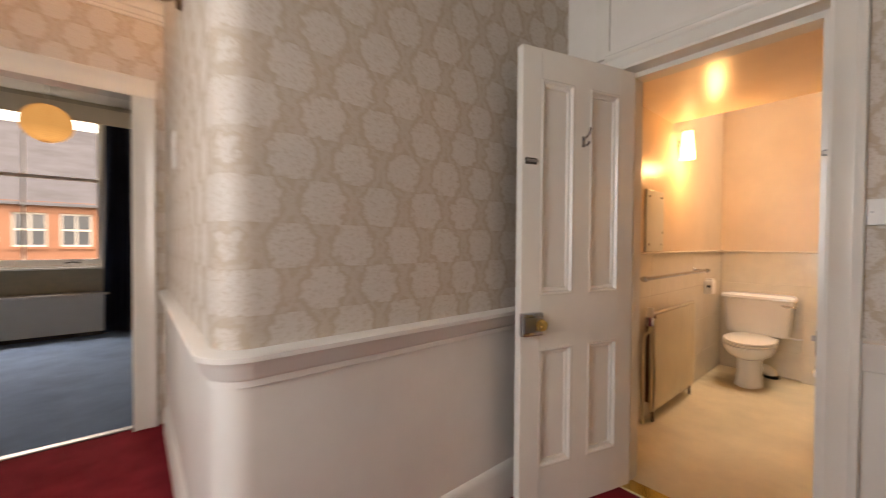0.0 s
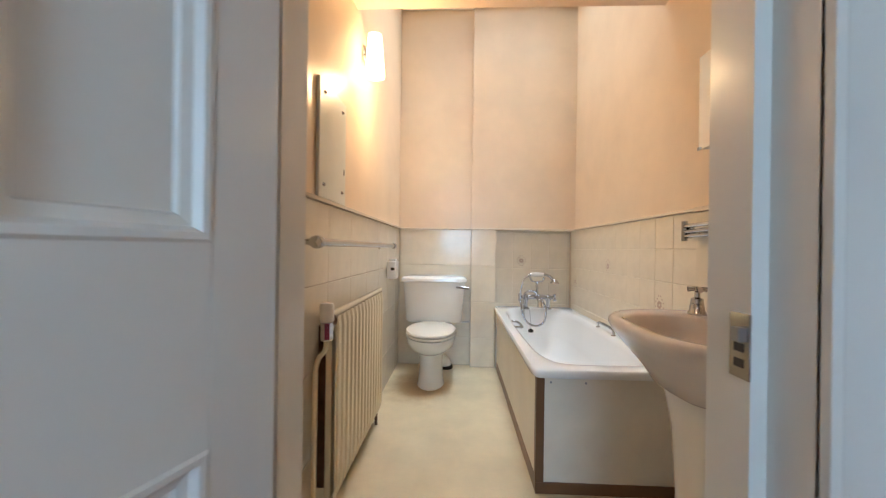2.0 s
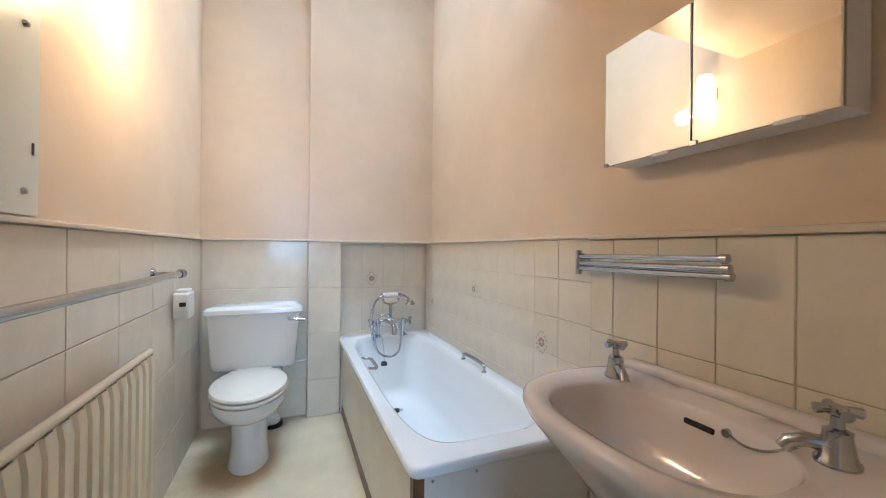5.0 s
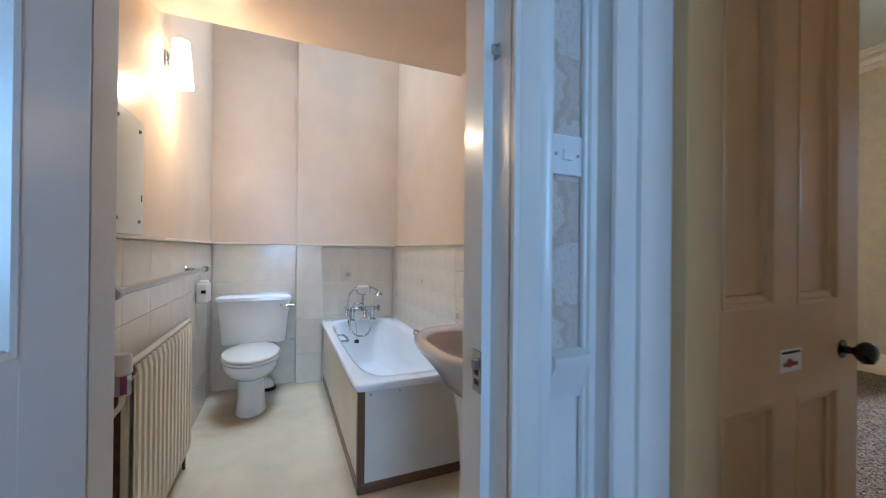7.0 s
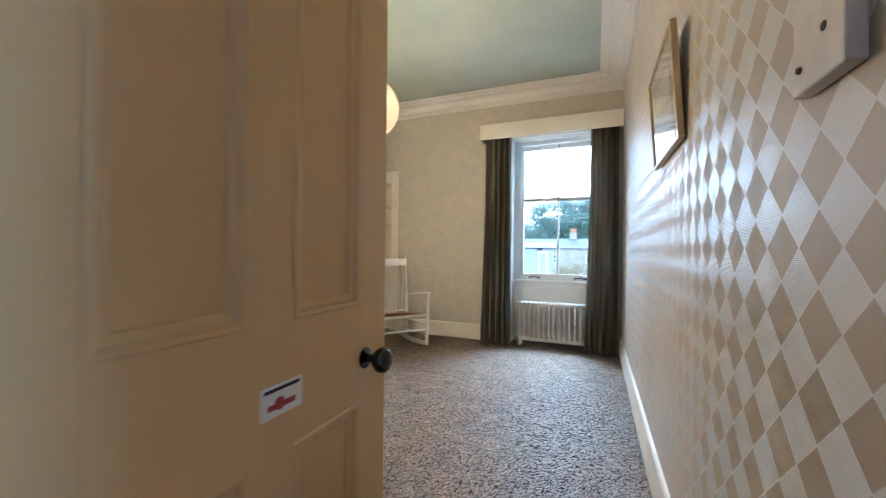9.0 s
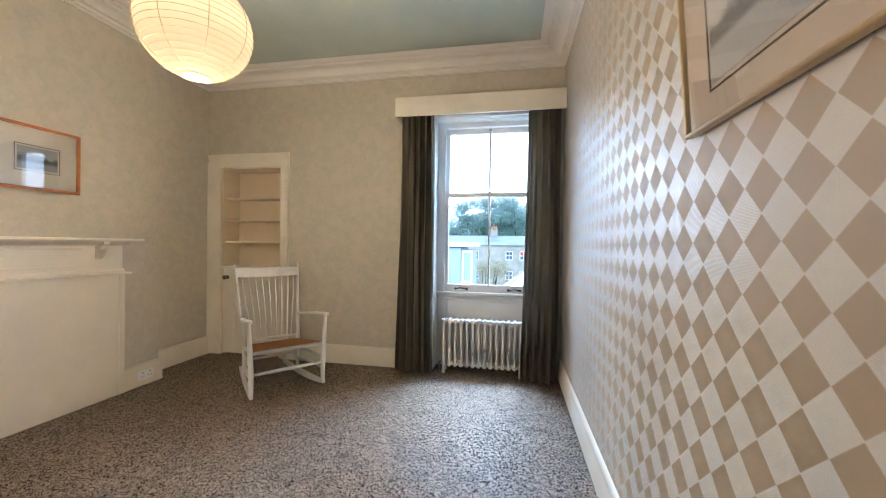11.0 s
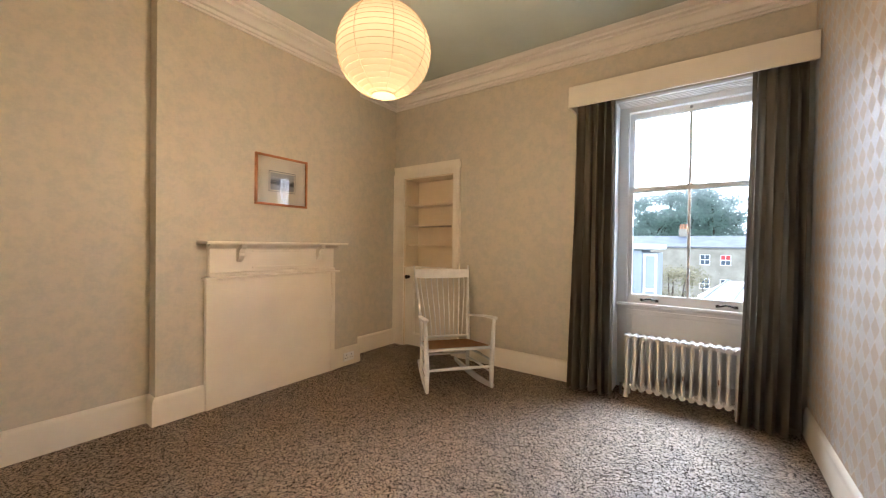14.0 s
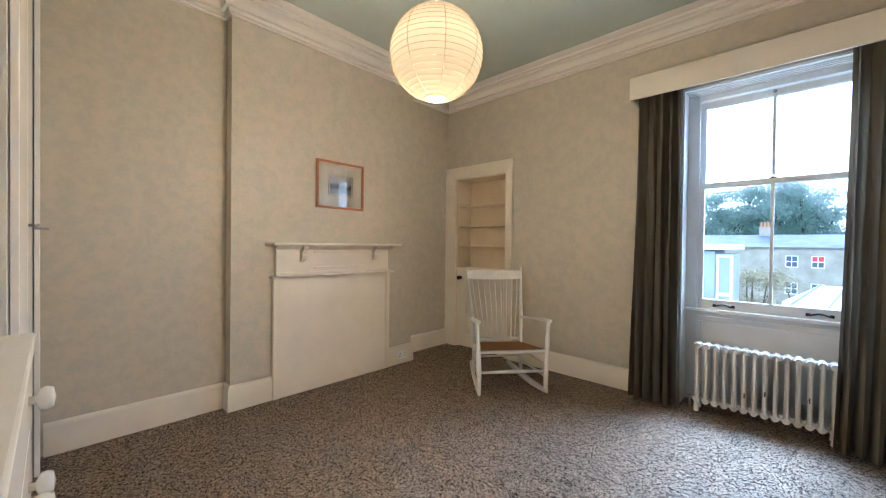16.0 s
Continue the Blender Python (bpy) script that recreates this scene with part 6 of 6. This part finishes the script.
chest = thing("chest_of_drawers", "white painted chest of drawers with round white knobs", "chest of drawers")
for name_, row in (("side_panel", (2.14, 2.16, -1.155, -0.72, 0.06, 0.965)), ("side_panel", (3.075, 3.095, -1.155, -0.72, 0.06, 0.965)), ("back_panel", (2.16, 3.075, -0.74, -0.72, 0.06, 0.965)), ("bottom_panel", (2.16, 3.075, -1.15, -0.74, 0.06, 0.09))):
    part(name_, box(*row), white_gloss, chest)
part("top", box(2.12, 3.115, -1.176, -0.715, 0.965, 0.988, bevel=0.006), white_gloss, chest)
for k in range(4):
    z0 = 0.10 + k * 0.216
    dr = part("drawer", box(2.166, 3.069, -1.166, -1.148, z0, z0 + 0.205, bevel=0.004), white_gloss, chest)
    for x in (2.36, 2.94):
        part("knob", lathe([(0.010, -1.166), (0.010, -1.178), (0.026, -1.186), (0.030, -1.198), (0.024, -1.210), (0.001, -1.214)], axis="Y", origin=(x, 0, z0 + 0.10)), white_gloss, dr, "turned white knob", smooth=50)
for x in (2.16, 3.03):
    for y in (-1.14, -0.78):
        part("foot", box(x, x + 0.045, y, y + 0.045, 0.003, 0.06, bevel=0.006), white_gloss, chest)

sock = thing("wall_socket", "white double socket set in the cream skirting", "socket")
part("plate", box(4.545, 4.5555, -3.80, -3.665, 0.050, 0.135, bevel=0.004), white_plastic, sock)
for y in (-3.765, -3.70):
    part("pin_holes", boxes((4.5435, 4.5452, y - 0.004, y + 0.004, 0.105, 0.117), (4.5435, 4.5452, y - 0.016, y - 0.008, 0.078, 0.084), (4.5435, 4.5452, y + 0.008, y + 0.016, 0.078, 0.084)), dark_gap, sock, "dark pin holes")
    part("rocker", box(4.5425, 4.5455, y - 0.02, y - 0.008, 0.112, 0.126), white_plastic, sock)

beige_board = surface("beige_board", (0.60, 0.54, 0.45), 0.5, vary=0.12, coarse=12, fine=50)
blk = thing("mounting_board", "beige mounting board with an old screw hole on diamond wallpaper", "board")
part("board", box(1.0205, 1.042, -0.822, -0.704, 1.343, 1.468, bevel=0.003), beige_board, blk)
part("hole", lathe([(0.001, 1.0428), (0.006, 1.0428), (0.006, 1.0415)], axis="X", origin=(0, -0.745, 1.405), sides=12), dark_gap, blk, "dark hole")
part("screw", lathe([(0.001, 1.047), (0.004, 1.046), (0.005, 1.0415)], axis="X", origin=(0, -0.800, 1.375), sides=10), rust, blk)
part("screw", lathe([(0.001, 1.047), (0.004, 1.046), (0.005, 1.0415)], axis="X", origin=(0, -0.725, 1.430), sides=10), rust, blk)

# ---- living room seen through the hall ----
sash_window("window_2", "wide white living room sash window", -1.735, -0.165, 6.80, 0.87, 2.90, 2.02, -1)
setting("trim_living_reveal", boxes((-0.165, -0.1495, 6.69, 6.99, 0.85, 2.92), (-1.7505, -1.735, 6.69, 6.99, 0.85, 2.92), (-1.735, -0.165, 6.69, 6.99, 2.90, 2.9205), (-1.735, -0.165, 6.64, 6.73, 0.850, 0.872)), win_white, "white linings of the living room window", "window lining")
curtain("curtain_navy", "dark navy curtain hanging beside the living room window", (-0.20, 0.12), (-0.24, 0.14), 6.52, 0.02, 2.78, 5, curtain_blue, seed=5)
pel2 = thing("living_pelmet", "cream pelmet board over the living room window", "pelmet")
part("front_board", box(-1.95, 0.25, 6.40, 6.42, 2.70, 2.90, bevel=0.003), cream_gloss, pel2)
part("end_board", box(0.23, 0.25, 6.42, 6.698, 2.70, 2.90, bevel=0.003), cream_gloss, pel2)
cover = thing("radiator_cover", "long white radiator casing under the living room window", "radiator cover")
part("front", box(-1.9, -0.18, 6.50, 6.52, 0.05, 0.52, bevel=0.003), white_gloss, cover)
part("top", box(-1.92, -0.16, 6.48, 6.698, 0.52, 0.55, bevel=0.005), white_gloss, cover)
part("end", box(-0.20, -0.18, 6.52, 6.698, 0.004, 0.52), white_gloss, cover)
# Near-black strip: the shadow gap under the casing put into the plinth's colour.
part("plinth", box(-1.9, -0.20, 6.505, 6.52, 0.004, 0.05), dark_gap, cover)
paper_lantern("paper_lantern", "round paper lantern hanging in the living room", -0.60, 5.6, 2.44, 0.20, TOP, paper_mat, 12)

# ---- outside ----
stone = surface("grey_buff_stone", (0.40, 0.37, 0.30), 0.85, vary=0.16, coarse=0.8, fine=7, bump=0.3, depth=0.02)
red_stone = surface("red_sandstone", (0.46, 0.23, 0.16), 0.85, vary=0.12, coarse=0.6, fine=6, bump=0.3, depth=0.02)
slate = surface("blue_grey_slate", (0.17, 0.20, 0.25), 0.55, vary=0.15, coarse=0.7, fine=9, bump=0.4, depth=0.02, stretch=(1, 1, 3))
zinc = surface("grey_blue_cladding", (0.33, 0.38, 0.44), 0.5, vary=0.08, coarse=1, fine=10)
pale_render = surface("pale_glazing_frame", (0.78, 0.80, 0.80), 0.5, vary=0.04, coarse=1, fine=10)
dark_pane = surface("far_window_glass", (0.10, 0.13, 0.16), 0.08, vary=0.05, bump=0)
grass = surface("rough_garden_ground", (0.09, 0.12, 0.05), 0.95, vary=0.3, coarse=0.3, fine=4, bump=0.5, depth=0.05)


def leaf_mat(name, color):
    m = surface(name, color, 0.6, vary=0.12, coarse=0.5, fine=5, bump=0)
    nt = m.node_tree
    t, x = nt.nodes.new("ShaderNodeBsdfTranslucent"), nt.nodes.new("ShaderNodeMixShader")
    t.inputs[0].default_value = (*[min(0.6, c * 2.6) for c in color], 1)
    x.inputs[0].default_value = 0.5
    nt.links.new(nt.nodes["Principled BSDF"].outputs[0], x.inputs[1])
    nt.links.new(t.outputs[0], x.inputs[2])
    nt.links.new(x.outputs[0], nt.nodes["Material Output"].inputs["Surface"])
    return m


leaf_dark = leaf_mat("tree_leaves", (0.24, 0.40, 0.31))
leaf_bush = leaf_mat("bush_leaves", (0.17, 0.155, 0.10))
bark = surface("bark", (0.12, 0.09, 0.065), 0.9, vary=0.25, coarse=2, fine=12, bump=0.6, depth=0.03)
terracotta = surface("terracotta_pot", (0.50, 0.26, 0.15), 0.8, vary=0.12)
red_blind = surface("red_blind", (0.55, 0.06, 0.06), 0.7, vary=0.1)

bm = bmesh.new()
bm.faces.new([bm.verts.new(p) for p in ((-900, -900, -7.0), (900, -900, -7.0), (900, 900, -7.0), (-900, 900, -7.0))])
setting("ground", bm, grass, "garden ground far below the windows", "ground")
glow = emit_mat("overcast_sky_backdrop", (0.86, 0.94, 1.0), 4.0)
for yy in (-160.0, 160.0):
    bm = bmesh.new()
    bm.faces.new([bm.verts.new(p) for p in ((-260, yy, -8), (260, yy, -8), (260, yy, 190), (-260, yy, 190))])
    setting("backdrop", bm, glow, "bright overcast sky", "sky")


def far_house(name, label, x0, x1, y0, y1, eaves, ridge, wall_mat, face, wins, win_z, win_h, win_w, floors=1, base=-7.0, blind=None):
    """A terrace block with a slate roof; its front looks to +y or -y and has real window recesses."""
    h = thing(name, label, "house")
    front = y1 if face > 0 else y0
    part("wall", boxes((x0, x1, min(y0, y1) + 0.35, max(y0, y1) - 0.35, base, eaves - 0.02)), wall_mat, h)
    inner_y = front - face * 0.35
    zs = [win_z - k * 3.1 for k in range(floors)]
    edges = [x0] + [e for w in wins for e in (w - win_w / 2, w + win_w / 2)] + [x1]
    rows = [(edges[i], edges[i + 1], inner_y, front, base, eaves) for i in range(0, len(edges), 2)]
    for w in wins:
        a, b = w - win_w / 2, w + win_w / 2
        levels = [base] + [e for z in reversed(zs) for e in (z - win_h / 2, z + win_h / 2)] + [eaves]
        rows += [(a, b, inner_y, front, levels[i], levels[i + 1]) for i in range(0, len(levels), 2)]
    part("facade", boxes(*rows), wall_mat, h)
    for n_, w in enumerate(wins):
        for k, z in enumerate(zs):
            a, b = w - win_w / 2, w + win_w / 2
            yb = inner_y + face * 0.15
            win = part("window", box(a, b, yb - 0.02, yb + 0.02, z - win_h / 2, z + win_h / 2), dark_pane, h, "dark paned window")
            if blind == (n_, k):
                part("blind", box(a + 0.09, b - 0.09, yb + face * 0.022, yb + face * 0.034, z + 0.06, z + win_h / 2 - 0.09), red_blind, win, "half-drawn red blind")
            part("frame", boxes((a, a + 0.09, yb, yb + face * 0.08, z - win_h / 2, z + win_h / 2), (b - 0.09, b, yb, yb + face * 0.08, z - win_h / 2, z + win_h / 2), (a + 0.09, b - 0.09, yb, yb + face * 0.08, z - 0.05, z + 0.05), (a + 0.09, b - 0.09, yb, yb + face * 0.08, z + win_h / 2 - 0.09, z + win_h / 2), (a + 0.09, b - 0.09, yb, yb + face * 0.08, z - win_h / 2, z - win_h / 2 + 0.09), ((a + b) / 2 - 0.035, (a + b) / 2 + 0.035, yb, yb + face * 0.07, z - win_h / 2 + 0.09, z - 0.05), ((a + b) / 2 - 0.035, (a + b) / 2 + 0.035, yb, yb + face * 0.07, z + 0.05, z + win_h / 2 - 0.09)), pale_render, win)
            part("sill", box(a - 0.1, b + 0.1, front, front + face * 0.12, z - win_h / 2 - 0.14, z - win_h / 2), wall_mat, win)
    part("eaves_course", box(x0 - 0.1, x1 + 0.1, front - face * 0.1, front + face * 0.22, eaves - 0.12, eaves + 0.10, bevel=0.03), wall_mat, h)
    bm = bmesh.new()
    ym = (y0 + y1) / 2
    prof = [(min(y0, y1) - 0.3, eaves), (ym, ridge), (max(y0, y1) + 0.3, eaves), (max(y0, y1) + 0.3, eaves - 0.12), (ym, ridge - 0.2), (min(y0, y1) - 0.3, eaves - 0.12)]
    a, b = [bm.verts.new((x0 - 0.2, y, z)) for y, z in prof], [bm.verts.new((x1 + 0.2, y, z)) for y, z in prof]
    for i in range(6):
        j = (i + 1) % 6
        bm.faces.new((a[i], a[j], b[j], b[i]))
    bm.faces.new(a[::-1])
    bm.faces.new(b)
    roof = part("roof", bm, slate, h, "blue-grey slate roof")
    return h, roof, ym


def chimney(roof, x, y, z, n, wall_mat):
    c = part("chimney", box(x - 0.55, x + 0.55, y - 0.35, y + 0.35, z - 2.0, z, bevel=0.04), wall_mat, roof, "stone chimney stack with clay pots")
    return c


terrace, roof, ym = far_house("stone_terrace", "two-storey buff stone terrace with slate roof", -40, 36, -70, -60, 1.45, 3.05, stone, 1, [-34, -30, -26, -22, -18, -14, -10.5, -7, -3.6, -0.13, 2.02, 7.34, 11, 15, 19, 23, 27, 31], -0.18, 1.37, 1.1, floors=2, blind=(9, 0))
for x, z in ((4.65, 4.05), (-3.6, 4.0), (-15.0, 4.05), (17.5, 3.9)):
    c = chimney(roof, x, ym, z, 4, stone)
    for k in range(3):
        p = part("chimney_pot", lathe([(0.16, z), (0.19, z + 0.1), (0.15, z + 0.2), (0.14, z + 0.62), (0.17, z + 0.68), (0.001, z + 0.68)], origin=(x - 0.33 + 0.33 * k, ym, 0), sides=12), terracotta, roof, "clay chimney pot", smooth=45)
annex = thing("clad_dormer", "grey-blue clad flat-roofed dormer close to the window", "dormer")
part("cheek", box(2.97, 4.7, -13.6, -12.0, -7.0, 1.20, bevel=0.03), zinc, annex)
part("side_glazing", box(2.64, 2.967, -13.4, -12.1, -0.9, 1.12), zinc, annex, "pale side window")
for x0, x1, z0, z1 in ((2.645, 2.70, -0.9, 1.10), (2.91, 2.965, -0.9, 1.10), (2.70, 2.91, 1.03, 1.10), (2.70, 2.91, 0.12, 0.20)):
    part("window_bar", box(x0, x1, -12.12, -12.07, z0, z1), pale_render, annex, "pale window frame")
part("flat_roof", box(2.57, 4.9, -13.8, -11.85, 1.202, 1.345, bevel=0.03), pale_render, annex, "pale flat roof edge")
cons = thing("conservatory", "white glazed conservatory roof below the window", "conservatory")
bm = bmesh.new()
a = [bm.verts.new(p) for p in ((-4.5, -20.5, -0.75), (1.95, -20.5, -0.75), (1.0, -18.8, 0.05), (-3.2, -18.8, 0.05))]
b2 = [bm.verts.new(p) for p in ((-4.5, -17.0, -0.75), (1.95, -17.0, -0.75))]
bm.faces.new(a)
bm.faces.new((a[3], a[2], b2[1], b2[0]))
bm.faces.new((a[2], a[1], b2[1]))
bm.faces.new((a[0], a[3], b2[0]))
part("roof", bm, pale_render, cons, "white roof panels")
part("wall", box(-4.4, 1.85, -20.4, -17.1, -7.0, -0.76), pale_render, cons)
for k in range(8):
    t = k / 7
    part("glazing_bar", tube([(-4.5 + 6.45 * t, -16.98, -0.74), (-3.2 + 4.2 * t, -18.8, 0.07)], 0.035, sides=6), zinc, cons)


def tree(name, label, x, y, ground, top, spread, leaves, seed, leaves_of=leaf_dark, size=0.27):
    """Tapered trunk, forking limbs, and a crown of many small leaf clumps with gaps."""
    rnd = random.Random(seed)
    t = thing(name, label, "tree", Matrix.Translation((x, y, ground)))
    H = top - ground
    part("trunk", tube([(0, 0, 0), (0.1, 0.05, H * 0.2), (-0.05, 0.1, H * 0.42), (0.1, 0, H * 0.62)], [0.035 * H, 0.028 * H, 0.02 * H, 0.01 * H], sides=10), bark, t, smooth=60)
    limbs, tips = bmesh.new(), []
    for k in range(16):
        a, z0 = rnd.uniform(0, 6.28), H * rnd.uniform(0.25, 0.6)
        r, z1 = spread * rnd.uniform(0.45, 1.0), H * rnd.uniform(0.5, 0.97)
        mid = (0.45 * r * math.cos(a), 0.45 * r * math.sin(a), (z0 + z1) / 2 + 0.04 * H)
        tip = (r * math.cos(a) * (1.12 - z1 / H * 0.5), r * math.sin(a) * (1.12 - z1 / H * 0.5), z1)
        add_tube(limbs, [(0, 0, z0), mid, tip], [0.012 * H, 0.007 * H, 0.002 * H], sides=6)
        tips += [tip, mid]
    part("limbs", limbs, bark, t, smooth=60)
    verts, faces = [], []
    for k in range(leaves):
        c = tips[rnd.randrange(len(tips))]
        rad = spread * 0.42 * rnd.random() ** 0.6
        a, b_ = rnd.uniform(0, 6.28), rnd.uniform(-1, 1)
        q = math.sqrt(1 - b_ * b_)
        p = Vector((c[0] + rad * q * math.cos(a), c[1] + rad * q * math.sin(a), min(H, c[2] + rad * 0.62 * b_)))
        u = Vector((rnd.gauss(0, 1), rnd.gauss(0, 1), rnd.gauss(0, 1))).normalized()
        v = u.orthogonal().normalized()
        s = size * rnd.uniform(0.5, 1.2)
        i0 = len(verts)
        verts += [p - u * s, p - v * s * 0.5, p + u * s, p + v * s * 0.5]
        faces.append((i0, i0 + 1, i0 + 2, i0 + 3))
    me = bpy.data.meshes.new("crown")
    me.from_pydata([tuple(v) for v in verts], [], faces)
    me.materials.append(leaves_of)
    ob = new("crown", me)
    ob.parent = t
    return t


for x, y, top, sp, n, sd in ((15.5, -86, 9.4, 6.0, 9000, 1), (10.2, -84, 11.6, 6.4, 12000, 2), (5.4, -85, 12.6, 6.6, 12000, 3), (0.4, -86, 11.2, 6.0, 10000, 5), (-4.8, -88, 8.4, 5.0, 4200, 4), (-11.5, -90, 7.6, 5.4, 5000, 6)):
    tree("tree", "tall dark green tree behind the terrace roofs", x, y, -7.0, top, sp, n, sd, size=0.30)
tree("garden_bush", "brownish garden tree between the houses", 3.3, -26, -7.0, 0.30, 2.0, 5200, 9, leaf_bush, 0.085)
tree("garden_bush", "green garden tree between the houses", 1.9, -24, -7.0, -0.75, 1.3, 2600, 11, leaf_dark, 0.085)
tree("garden_bush", "bare purplish garden tree between the houses", 1.2, -30, -7.0, -0.35, 1.9, 3600, 14, leaf_bush, 0.085)

tenement, roof2, ym2 = far_house("red_sandstone_tenement", "red sandstone tenement with slate roof and white sash windows", -22, 14, 28, 40, 3.1, 8.4, red_stone, -1, [-20, -17, -13.2, -10.6, -8.0, -5.6, -3.9, -2.2, 0.2, 3.0, 6.0, 9.0, 12.0], 1.75, 1.75, 1.25, floors=2)
part("string_course", box(-22, 14, 27.85, 28.0, -0.35, -0.05), red_stone, tenement)
for x in (-3.4, -9.0, 4.0):
    part("skylight", box(x - 0.55, x + 0.55, 30.4, 31.4, 5.05, 5.25), pale_render, roof2, "pale roof skylight")
